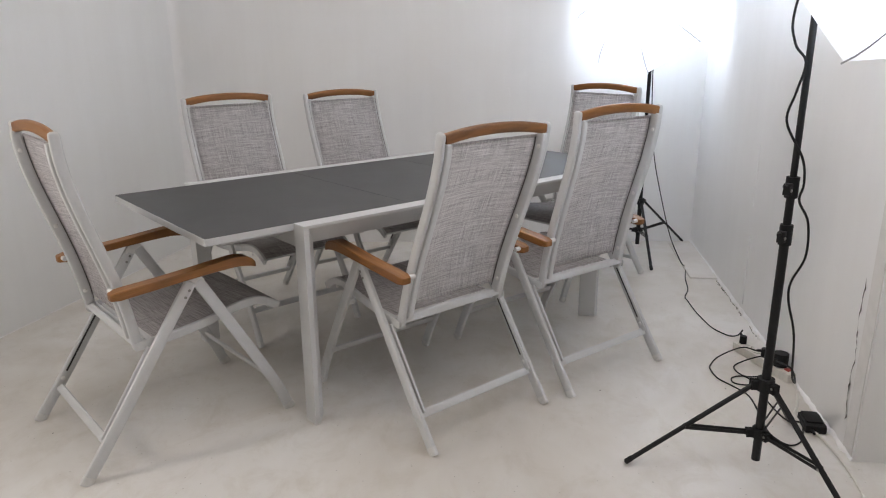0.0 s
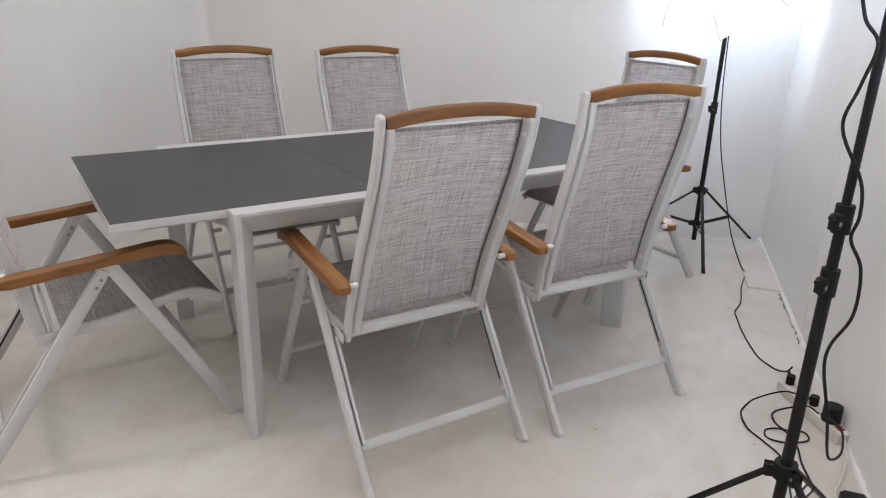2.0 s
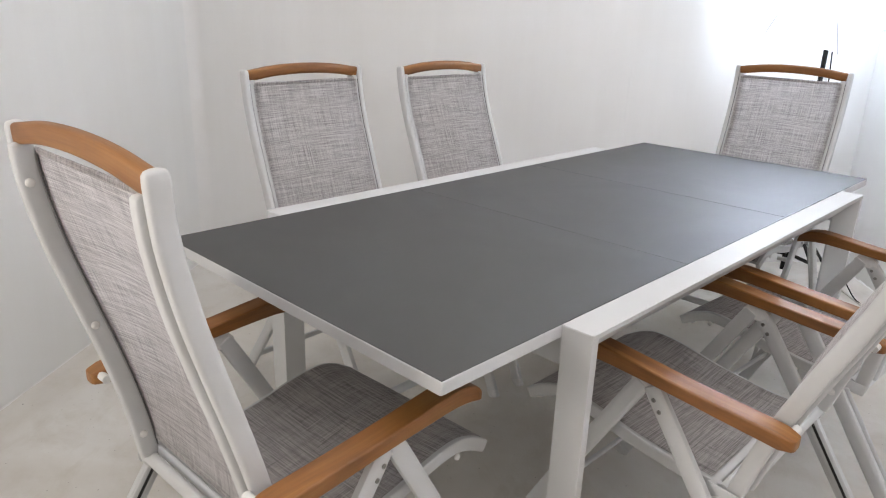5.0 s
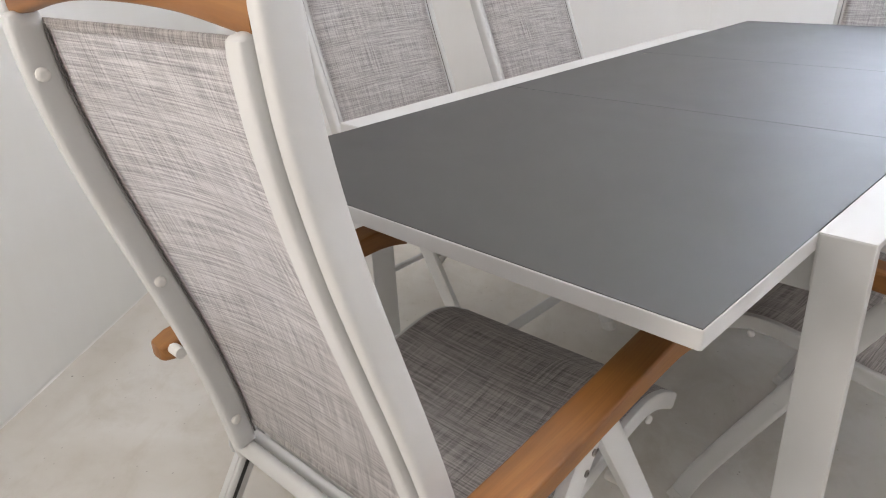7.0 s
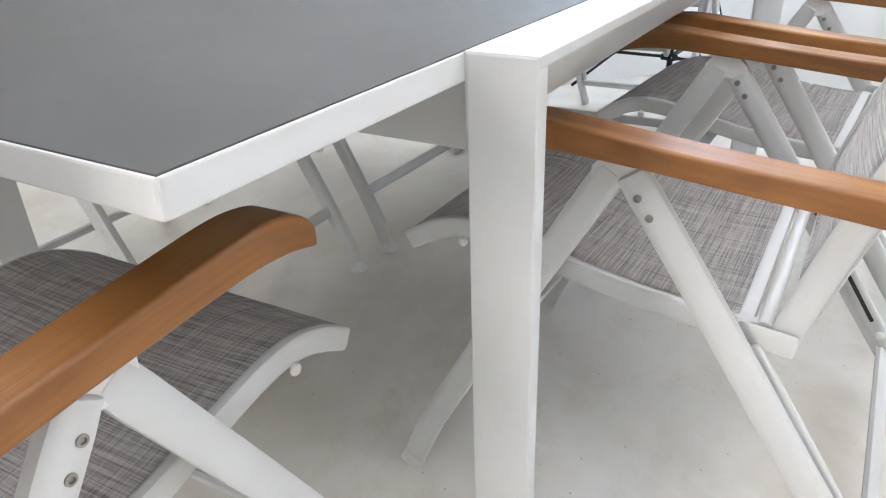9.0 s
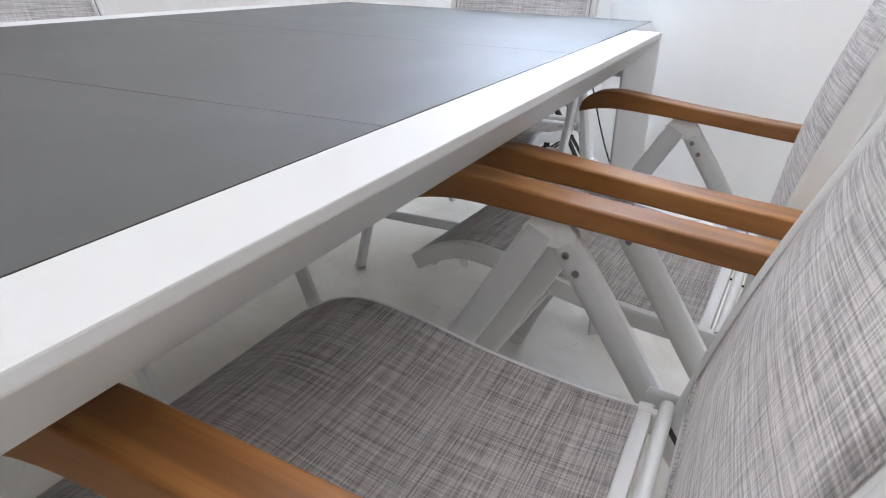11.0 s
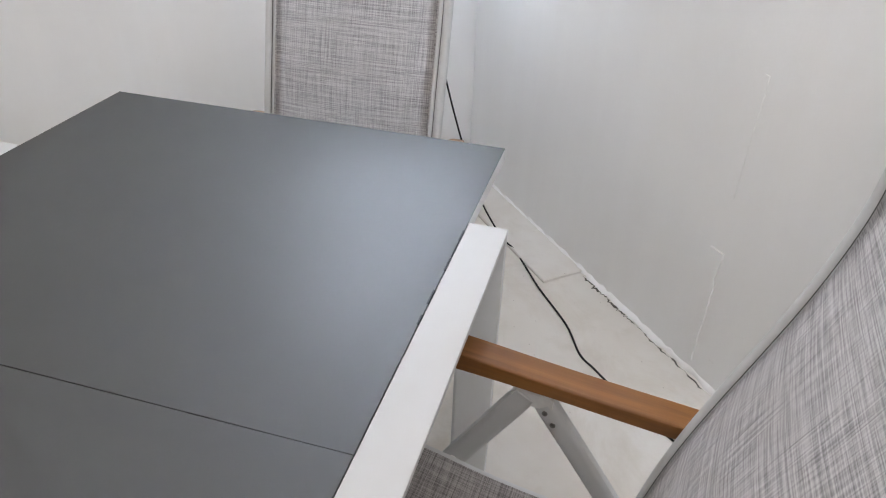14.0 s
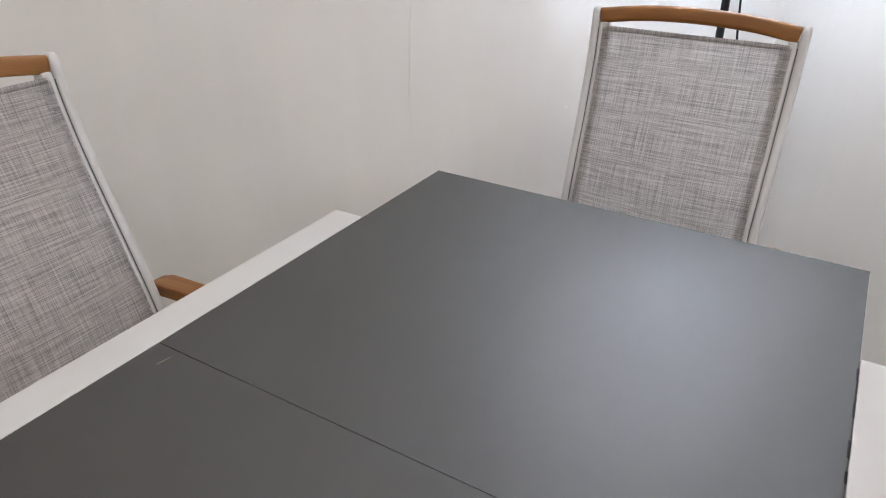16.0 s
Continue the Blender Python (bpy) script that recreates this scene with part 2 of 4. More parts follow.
DIM_BULB = glow("dim_lamp_bulb", kelvin("neutral"), 20.0)
TUBE = glow("lamp_diffuser", kelvin("neutral"), 0.5)
WINDOW_GLOW = glow("bright_window_pane", kelvin("warm"), 0.6)

# ---- mesh helpers ----


def part(name, bm, material, parent=None, label="", smooth=True):
    me = bpy.data.meshes.new(name)
    bmesh.ops.recalc_face_normals(bm, faces=bm.faces)
    for f in bm.faces:
        f.smooth = smooth
    bm.to_mesh(me)
    bm.free()
    me.materials.append(material)
    if smooth:
        me.set_sharp_from_angle(angle=radians(38))
    ob = new(name, me)
    ob.parent = parent
    if label:
        ob["label"] = label
    return ob


def thing(name, label, category, group="", m=None, kind=""):
    ob = new(name)
    ob.empty_display_size = 0.1
    tagged(ob, label, category, group, kind)
    if m is not None:
        ob.matrix_basis = m
    return ob


def curve_through(points, steps=6):
    """A smooth line through the points (Catmull-Rom)."""
    p = [Vector(q) for q in points]
    p = [p[0] * 2 - p[1]] + p + [p[-1] * 2 - p[-2]]
    out = []
    for i in range(1, len(p) - 2):
        a, b, c, d = p[i - 1:i + 3]
        for s in range(steps):
            t = s / steps
            out.append(0.5 * (2 * b + (c - a) * t + (2 * a - 5 * b + 4 * c - d) * t * t + (3 * b - 3 * c + d - a) * t ** 3))
    out.append(p[-2])
    return out


def section(w, h, power=4.0, n=16):
    """A rounded rectangle w x h (a superellipse)."""
    out = []
    for i in range(n):
        a = 2 * math.pi * (i + 0.5) / n
        c, s = math.cos(a), math.sin(a)
        out.append((math.copysign(abs(c) ** (2 / power), c) * w / 2, math.copysign(abs(s) ** (2 / power), s) * h / 2))
    return out


def sweep(bm, path, side, w, h, power=4.0, n=16, round_end=0.0, plan_end=False):
    """A bar along the path: w across along `side`, h the other way; its ends drawn in over round_end metres."""
    side = Vector(side).normalized()
    pts = [Vector(p) for p in path]
    scales = [(1.0, 1.0)] * len(pts)
    if round_end:
        for end in (0, -1):
            inner = pts[1] if end == 0 else pts[-2]
            tip = pts[end].copy()
            inner = next((q for q in (pts if end == 0 else reversed(pts)) if (q - tip).length > round_end), inner)
            way = (tip - inner).normalized()
            if plan_end:      # rounded in plan, hardly thinner
                curve = [(k, math.sqrt(max(0.0, 1 - k * k))) for k in (0.15, 0.35, 0.55, 0.72, 0.86, 0.95, 1.0)]
                extra = [(tip - way * round_end * (1 - k), (0.30 + 0.70 * q, 0.28 + 0.72 * q)) for k, q in curve]
            else:
                curve = [(k, math.sqrt(max(0.0, 1 - k * k)) * 0.62 + 0.38) for k in (0.45, 0.8, 1.0)]
                extra = [(tip - way * round_end * (1 - k), (q, q)) for k, q in curve]
            kept = [i for i, q in enumerate(pts) if (q - tip).length > round_end]
            body, grades = [pts[i] for i in kept], [scales[i] for i in kept]
            if end == 0:
                pts, scales = [e[0] for e in reversed(extra)] + body, [e[1] for e in reversed(extra)] + grades
            else:
                pts, scales = body + [e[0] for e in extra], grades + [e[1] for e in extra]
    uv = bm.loops.layers.uv.verify()
    sec, rings, along = section(w, h, power, n), [], 0.0
    lengths = []
    for i, p in enumerate(pts):
        t = (pts[min(i + 1, len(pts) - 1)] - pts[max(i - 1, 0)]).normalized()
        other = t.cross(side).normalized()
        along += (p - pts[i - 1]).length if i else 0.0
        lengths.append(along)
        k, q = scales[i]
        rings.append([bm.verts.new(p + side * (x * k) + other * (y * q)) for x, y in sec])
    for i in range(len(rings) - 1):
        for j in range(n):
            k = (j + 1) % n
            f = bm.faces.new((rings[i][j], rings[i][k], rings[i + 1][k], rings[i + 1][j]))
            for loop, (ii, jj) in zip(f.loops, ((i, j), (i, k), (i + 1, k), (i + 1, j))):
                loop[uv].uv = (sec[jj][0] + 0.6 * sec[jj][1], lengths[ii])
    for ring, ii in ((list(reversed(rings[0])), 0), (rings[-1], -1)):
        f = bm.faces.new(ring)
        for loop, (x, y) in zip(f.loops, sec):
            loop[uv].uv = (x, lengths[ii] + y * 0.2)
    return bm


def tube(bm, path, r, n=10):
    """A round tube along any line."""
    pts = [Vector(p) for p in path]
    t = (pts[1] - pts[0]).normalized()
    ref = t.orthogonal().normalized()
    rings = []
    for i, p in enumerate(pts):
        t = (pts[min(i + 1, len(pts) - 1)] - pts[max(i - 1, 0)]).normalized()
        ref = (ref - t * ref.dot(t)).normalized()
        other = t.cross(ref)
        rings.append([bm.verts.new(p + (ref * math.cos(a) + other * math.sin(a)) * r) for a in (2 * math.pi * j / n for j in range(n))])
    for a, b in zip(rings, rings[1:]):
        for j in range(n):
            bm.faces.new((a[j], a[(j + 1) % n], b[(j + 1) % n], b[j]))
    bm.faces.new(list(reversed(rings[0])))
    bm.faces.new(rings[-1])
    return bm


def box(bm, lo, hi, bevel=0.0, m=None):
    made = bmesh.ops.create_cube(bm, size=1.0)["verts"]
    lo, hi = Vector(lo), Vector(hi)
    for v in made:
        v.co = Vector(((lo[i] + hi[i]) / 2 + v.co[i] * (hi[i] - lo[i]) for i in range(3)))
        if m is not None:
            v.co = m @ v.co
    if bevel:
        edges = {e for v in made for e in v.link_edges}
        bmesh.ops.bevel(bm, geom=list(edges), offset=bevel, segments=2, profile=0.6, affect="EDGES")
    return bm


def prism(bm, outline, axis_from, axis_to, place):
    """A prism: a flat outline of (p, q) pairs, put into the room by place(p, q, s) at s = axis_from and axis_to."""
    a = [bm.verts.new(place(p, q, axis_from)) for p, q in outline]
    b = [bm.verts.new(place(p, q, axis_to)) for p, q in outline]
    bm.faces.new(a)
    bm.faces.new(list(reversed(b)))
    for i in range(len(outline)):
        k = (i + 1) % len(outline)
        bm.faces.new((a[i], b[i], b[k], a[k]))
    return bm


def bevelled(bm, offset, segments=2):
    bmesh.ops.bevel(bm, geom=list(bm.edges), offset=offset, segments=segments, profile=0.6, affect="EDGES")
    return bm


def dome(bm, centre, way, r, h, n=12):
    """A bolt head: a low dome on a face that looks along way."""
    way = Vector(way).normalized()
    ref = way.orthogonal().normalized()
    other = way.cross(ref)
    c, rings = Vector(centre), []
    for k, z in ((1.0, 0.0), (1.0, 0.45), (0.8, 0.8), (0.4, 1.0)):
        rings.append([bm.verts.new(c + (ref * math.cos(a) + other * math.sin(a)) * r * k + way * h * z) for a in (2 * math.pi * j / n for j in range(n))])
    for a, b in zip(rings, rings[1:]):
        for j in range(n):
            bm.faces.new((a[j], a[(j + 1) % n], b[(j + 1) % n], b[j]))
    bm.faces.new(list(reversed(rings[0])))
    bm.faces.new(rings[-1])
    return bm


def socket_head(bm, centre, way, r, h, n=12):
    """A flat bolt head with a hollow in its middle."""
    way = Vector(way).normalized()
    ref = way.orthogonal().normalized()
    other = way.cross(ref)
    c, rings = Vector(centre), []
    for k, z in ((1.0, 0.0), (1.0, 0.8), (0.85, 1.0), (0.55, 1.0), (0.48, 0.1)):
        rings.append([bm.verts.new(c + (ref * math.cos(a) + other * math.sin(a)) * r * k + way * h * z) for a in (2 * math.pi * j / n for j in range(n))])
    for a, b in zip(rings, rings[1:]):
        for j in range(n):
            bm.faces.new((a[j], a[(j + 1) % n], b[(j + 1) % n], b[j]))
    bm.faces.new(list(reversed(rings[0])))
    bm.faces.new(rings[-1])
    return bm


def blunt_section(w, h, r):
    """A rectangle w x h with softly broken edges, as a closed ring of points."""
    out = []
    for cx, cy, turn in ((1, 1, 0.0), (-1, 1, 90.0), (-1, -1, 180.0), (1, -1, 270.0)):
        x, y = cx * (w / 2 - r), cy * (h / 2 - r)
        arc = [(x + r * math.cos(radians(turn + k * 22.5)), y + r * math.sin(radians(turn + k * 22.5))) for k in range(5)]
        before, after = radians(turn - 90), radians(turn + 180)
        out += [(arc[0][0] + math.cos(before) * 0.0012, arc[0][1] + math.sin(before) * 0.0012)] + arc + [(arc[-1][0] + math.cos(after) * 0.0012, arc[-1][1] + math.sin(after) * 0.0012)]
    return out


def arm_bar(bm, x, profile, w, r):
    """An armrest in the plane x from (y, top, bottom) stations, its ends rounded in plan."""
    ys = [p[0] for p in profile]
    first, last = ys[0], ys[-1]
    uv = bm.loops.layers.uv.verify()
    rings, secs = [], []
    for y, top, bottom in profile:
        near = min(abs(y - first), abs(y - last))
        reach = 0.024
        k = 1.0 if near > reach else 0.40 + 0.60 * math.sqrt(max(0.0, 1 - (1 - near / reach) ** 2))
        h = top - bottom
        sec = blunt_section(w * k, h, min(r, h * 0.36, w * k * 0.36))
        rings.append([bm.verts.new((x + p, y, (top + bottom) / 2 + q)) for p, q in sec])
        secs.append([(p + 0.6 * q, y) for p, q in sec])
    n = len(rings[0])
    for i in range(len(rings) - 1):
        for j in range(n):
            k = (j + 1) % n
            f = bm.faces.new((rings[i][j], rings[i][k], rings[i + 1][k], rings[i + 1][j]))
            for loop, (a, b) in zip(f.loops, ((i, j), (i, k), (i + 1, k), (i + 1, j))):
                loop[uv].uv = secs[a][b]
    for i in (0, -1):
        f = bm.faces.new(rings[i] if i else list(reversed(rings[0])))
        for loop in f.loops:
            loop[uv].uv = (loop.vert.co.x - x, loop.vert.co.y + loop.vert.co.z * 0.3)
    return bm


# ---- the room ----


def room_box(name, a0, a1, b0, b1, z0, z1, material, label, category, kind="structure"):
    bm = bmesh.new()
    box(bm, (a0, b0, z0), (a1, b1, z1))
    ob = part(name, bm, material, None, "", smooth=False)
    ob.matrix_basis = Matrix.Rotation(TURN, 4, "Z")
    return tagged(ob, label, category, "", kind)


room_box("floor", WALL_B - 0.2, WALL_F + 0.3, RECESS - 0.2, WALL_L + 0.2, -0.15, 0.0, FLOOR, "white painted concrete floor, scuffed and stained", "floor")
room_box("ceiling", WALL_B - 0.2, WALL_F + 0.3, RECESS - 0.2, WALL_L + 0.2, CEIL, CEIL + 0.15, CEILING, "plain ceiling out of view, darkened to cut bounced light", "ceiling")


def side_wall():
    ob = part("wall_north", box(bmesh.new(), (WALL_B - 0.1, 0.0, 0.0), (FAR_LEFT, 0.2, CEIL)), COOL_TINT, None, "", smooth=False)
    ob.matrix_basis = NORTH
    tagged(ob, "off-white painted plaster side wall, tinted slightly cooler and darker", "wall", "", "structure")


side_wall()
room_box("wall_south", STEP, WALL_F + 0.2, WALL_R - 0.3, WALL_R, 0.0, CEIL, PAINT, "white painted plaster side wall beside the light stands", "wall")
room_box("wall_south_2", WALL_B, STEP, RECESS - 0.2, RECESS, 0.0, CEIL, PAINT, "white painted plaster wall set back from its neighbour", "wall")
room_box("wall_west", WALL_B - 0.2, WALL_B, RECESS - 0.2, WALL_L + 0.2, 0.0, CEIL, DIMMED_WALL, "unseen plaster wall closing the room, greyed to cut bounced light", "wall")


def end_wall():
    bm = prism(bmesh.new(), [(WALL_F, WALL_R), (FAR_LEFT, FAR_B), (FAR_LEFT - 0.03, FAR_B + 0.2), (FAR_LEFT + 0.2, FAR_B + 0.2), (WALL_F + 0.2, WALL_R)], 0.0, CEIL, lambda p, q, t: Vector((p, q, t)))
    ob = part("wall_east", bm, PAINT, None, "", smooth=False)
    ob.matrix_basis = Matrix.Rotation(TURN, 4, "Z")
    tagged(ob, "white painted plaster end wall", "wall", "", "structure")


end_wall()


def uneven_strip(name, a0, a1, b, width, height, step, seed, material, label):
    """A hand-made bead of plaster where wall and floor meet, uneven along its length."""
    rnd, bm, rows = random.Random(seed), bmesh.new(), []
    n = int((a1 - a0) / step)
    for i in range(n + 1):
        a = a0 + (a1 - a0) * i / n
        w, h = width * rnd.uniform(0.45, 1.3), height * rnd.uniform(0.5, 1.25)
        rows.append([bm.verts.new((a, b - 0.004, -0.004)), bm.verts.new((a, b - 0.004, h)), bm.verts.new((a, b + w * 0.35, h * 0.8)), bm.verts.new((a, b + w * 0.8, h * 0.3)), bm.verts.new((a, b + w, -0.004))])
    for p, q in zip(rows, rows[1:]):
        for j in range(4):
            bm.faces.new((p[j], p[j + 1], q[j + 1], q[j]))
    bm.faces.new(rows[0])
    bm.faces.new(list(reversed(rows[-1])))
    ob = part(name, bm, material, None, "")
    ob.matrix_basis = Matrix.Rotation(TURN, 4, "Z")
    return tagged(ob, label, "trim", "", "structure")


uneven_strip("trim", STEP, WALL_F, WALL_R, 0.014, 0.016, 0.022, 4, PAINT, "lumpy painted plaster bead along the foot of the wall")
uneven_strip("trim", WALL_B, FAR_LEFT, 0.0, -0.007, 0.006, 0.05, 5, PAINT, "lumpy painted plaster bead along the foot of the wall").matrix_basis = NORTH


def ragged_crack(points, width, seed, plane, label):
    """A thin dark ragged crack along a line on a wall or a floor; plane(p, q, lift) puts it in the room."""
    rnd, bm = random.Random(seed), bmesh.new()
    line = curve_through([(p, q, 0) for p, q in points], 9)
    lo, hi = [], []
    for i, v in enumerate(line):
        w = width * (0.15 if i in (0, len(line) - 1) else rnd.choice((0.12, 0.3, 0.7, 1.0, 1.6)))
        off = rnd.uniform(-1, 1) * width
        way = (line[min(i + 1, len(line) - 1)] - line[max(i - 1, 0)]).normalized()
        side = Vector((-way.y, way.x, 0))
        c = v + side * off
        lo.append(bm.verts.new(plane(*(c - side * w / 2).xy, 0.0012)))
        hi.append(bm.verts.new(plane(*(c + side * w / 2).xy, 0.0012)))
    for i in range(len(line) - 1):
        bm.faces.new((lo[i], lo[i + 1], hi[i + 1], hi[i]))
    ob = part("crack", bm, CRACK, None, "", smooth=False)
    ob.matrix_basis = Matrix.Rotation(TURN, 4, "Z")
    tagged(ob, label, "crack", "", "structure")


def on_floor(a, b, lift):
    return Vector((a, b, lift))


def on_south(a, z, lift):
    return Vector((a, WALL_R + lift + 0.002, z))


ragged_crack([(0.32, -1.651), (0.42, -1.655), (0.51, -1.652), (0.60, -1.656), (0.66, -1.653)], 0.004, 11, on_floor, "dark ragged crack along the foot of the wall")
ragged_crack([(0.64, -1.655), (0.70, -1.651), (0.76, -1.654), (0.82, -1.652), (0.90, -1.655)], 0.008, 15, on_floor, "dark ragged crack along the foot of the wall")
ragged_crack([(1.05, -1.652), (1.14, -1.650), (1.28, -1.653)], 0.004, 12, on_floor, "dark ragged crack along the foot of the wall")
ragged_crack([(0.02, -1.653), (0.12, -1.650), (0.20, -1.655)], 0.004, 13, on_floor, "dark ragged crack along the foot of the wall")
ragged_crack([(-0.885, 0.10), (-0.875, 0.22), (-0.88, 0.34), (-0.865, 0.46), (-0.87, 0.60)], 0.006, 14, on_south, "dark vertical crack in the painted plaster")


def floor_slab():
    bm = box(bmesh.new(), (0.918, WALL_R + 0.005, -0.004), (1.70, -1.512, 0.008), 0.003)
    rnd = random.Random(8)
    for v in bm.verts:
        v.co.x += rnd.uniform(-0.004, 0.004)
        v.co.y += rnd.uniform(-0.004, 0.004) if v.co.y > -1.6 else 0
    ob = part("floor_slab", bm, FLOOR, None, "")
    ob.matrix_basis = Matrix.Rotation(TURN, 4, "Z")
    tagged(ob, "thin painted board lying on the floor along the wall", "floor board", "", "structure")


floor_slab()


def wall_patch(name, a0, a1, z0, z1, proud, seed, material, label):
    """A patch of filler on the right-hand wall, with a wavering edge."""
    rnd, bm = random.Random(seed), bmesh.new()
    rim = []
    for i in range(24):
        z = z0 + (z1 - z0) * i / 23
        rim.append((a0 + rnd.uniform(-0.09, 0.09) * min(0.03, a1 - a0), z))
    for i in range(24):
        z = z1 - (z1 - z0) * i / 23
        rim.append((a1 + rnd.uniform(-0.09, 0.09) * min(0.03, a1 - a0), z))
    prism(bm, rim, WALL_R - 0.003, WALL_R + proud, lambda p, q, t: Vector((p, t, q)))
    ob = part(name, bm, material, None, "")
    ob.matrix_basis = Matrix.Rotation(TURN, 4, "Z")
    tagged(ob, label, "wall filler", "", "structure")


wall_patch("filler_ridge", 0.398, 0.440, 0.04, 0.40, 0.0055, 21, PAINT, "raised vertical ridge of filler on the wall")
wall_patch("filler_ridge", 0.417, 0.429, 0.55, 0.86, 0.002, 22, PAINT, "raised vertical ridge of filler on the wall")


def end_ridge(b0, b1, z0, z1, proud, seed):
    """A hand-filled vertical ridge on the end wall."""
    rnd, bm = random.Random(seed), bmesh.new()

    def face(b):
        return WALL_F + (FAR_LEFT - WALL_F) * (b - WALL_R) / (FAR_B - WALL_R)

    levels = [z0 + (z1 - z0) * i / 19 for i in range(20)]
    thin = [math.sin(math.pi * (i + 0.5) / 20) ** 0.5 for i in range(20)]
    mid = (b0 + b1) / 2
    rim = [(mid + (b0 - mid) * k + rnd.uniform(-0.0015, 0.0015), z) for z, k in zip(levels, thin)]
    rim += [(mid + (b1 - mid) * k + rnd.uniform(-0.0015, 0.0015), z) for z, k in zip(reversed(levels), reversed(thin))]
    prism(bm, rim, 0.003, -proud, lambda p, q, t: Vector((face(p) + t, p, q)))
    ob = part("filler_ridge", bm, PAINT, None, "")
    ob.matrix_basis = Matrix.Rotation(TURN, 4, "Z")
    tagged(ob, "thin raised vertical ridge of filler on the end wall", "wall filler", "", "structure")


end_ridge(-0.391, -0.375, 0.62, 1.06, 0.004, 31)


def corner_cove(radius):
    """The rounded coat of plaster where the end wall meets the left-hand wall."""
    c = Vector((FAR_LEFT, FAR_B, 0))
    along_end, along_side = Vector((WALL_F - FAR_LEFT, WALL_R - FAR_B, 0)).normalized(), Vector((-1, 0.065, 0)).normalized()
    arc = [c + along_end * radius * (1 - math.sin(k)) + along_side * radius * (1 - math.cos(k)) for k in (math.pi / 2 * i / 10 for i in range(11))]
    outside = c - (along_end + along_side) * 0.02
    outline = [(outside.x, outside.y)] + [(p.x, p.y) for p in arc]
    ob = part("corner_cove", prism(bmesh.new(), outline, 0.0, CEIL, lambda p, q, t: Vector((p, q, t))), PAINT)
    ob.matrix_basis = Matrix.Rotation(TURN, 4, "Z")
    tagged(ob, "softly rounded white plaster corner between the walls", "wall corner", "", "structure")


corner_cove(0.05)
wall_patch("filler_strip", STEP + 0.012, -0.90, 0.0, CEIL, 0.0025, 23, PLASTER, "rough strip of plaster at the end of the wall")


def roof_light():
    m = Matrix.Rotation(TURN, 4, "Z")
    ob = thing("roof_light", "large frosted roof light in a white frame", "roof light", "", Matrix.Translation((0, 0, CEIL)) @ m, "structure")
    (a0, a1), (b0, b1) = SKY_A, SKY_B
    part("diffuser", box(bmesh.new(), (a0, b0, -0.035), (a1, b1, -0.025)), TUBE, ob, "frosted diffuser")
    for lo, hi in (((a0 - 0.08, b0 - 0.08), (a1 + 0.08, b0)), ((a0 - 0.08, b1), (a1 + 0.08, b1 + 0.08)), ((a0 - 0.08, b0), (a0, b1)), ((a1, b0), (a1 + 0.08, b1))):
        part("frame_bar", box(bmesh.new(), (*lo, -0.05), (*hi, 0.0), 0.004), WHITE, ob)


roof_light()


def side_window():
    ob = thing("window_1", "white framed frosted window in the side wall", "window", "", NORTH, "structure")
    (a0, a1), (z0, z1) = WIN_A, WIN_Z
    part("pane", box(bmesh.new(), (a0, -0.010, z0), (a1, -0.003, z1)), WINDOW_GLOW, ob, "frosted bright pane")
    for lo, hi in (((a0 - 0.06, z0 - 0.06), (a1 + 0.06, z0)), ((a0 - 0.06, z1), (a1 + 0.06, z1 + 0.06)), ((a0 - 0.06, z0), (a0, z1)), ((a1, z0), (a1 + 0.06, z1))):
        part("window_frame", box(bmesh.new(), (lo[0], -0.035, lo[1]), (hi[0], -0.002, hi[1]), 0.003), WHITE, ob, "", False)


side_window()

# ---- the table ----

TOP = 0.75
X0, X1, Y1 = -1.168, 1.097, 0.463       # the glass
LX0, LX1, LY = -0.855, 0.790, 0.533     # outer faces of the legs and rails
SEAM0, SEAM1 = -0.355, 0.269


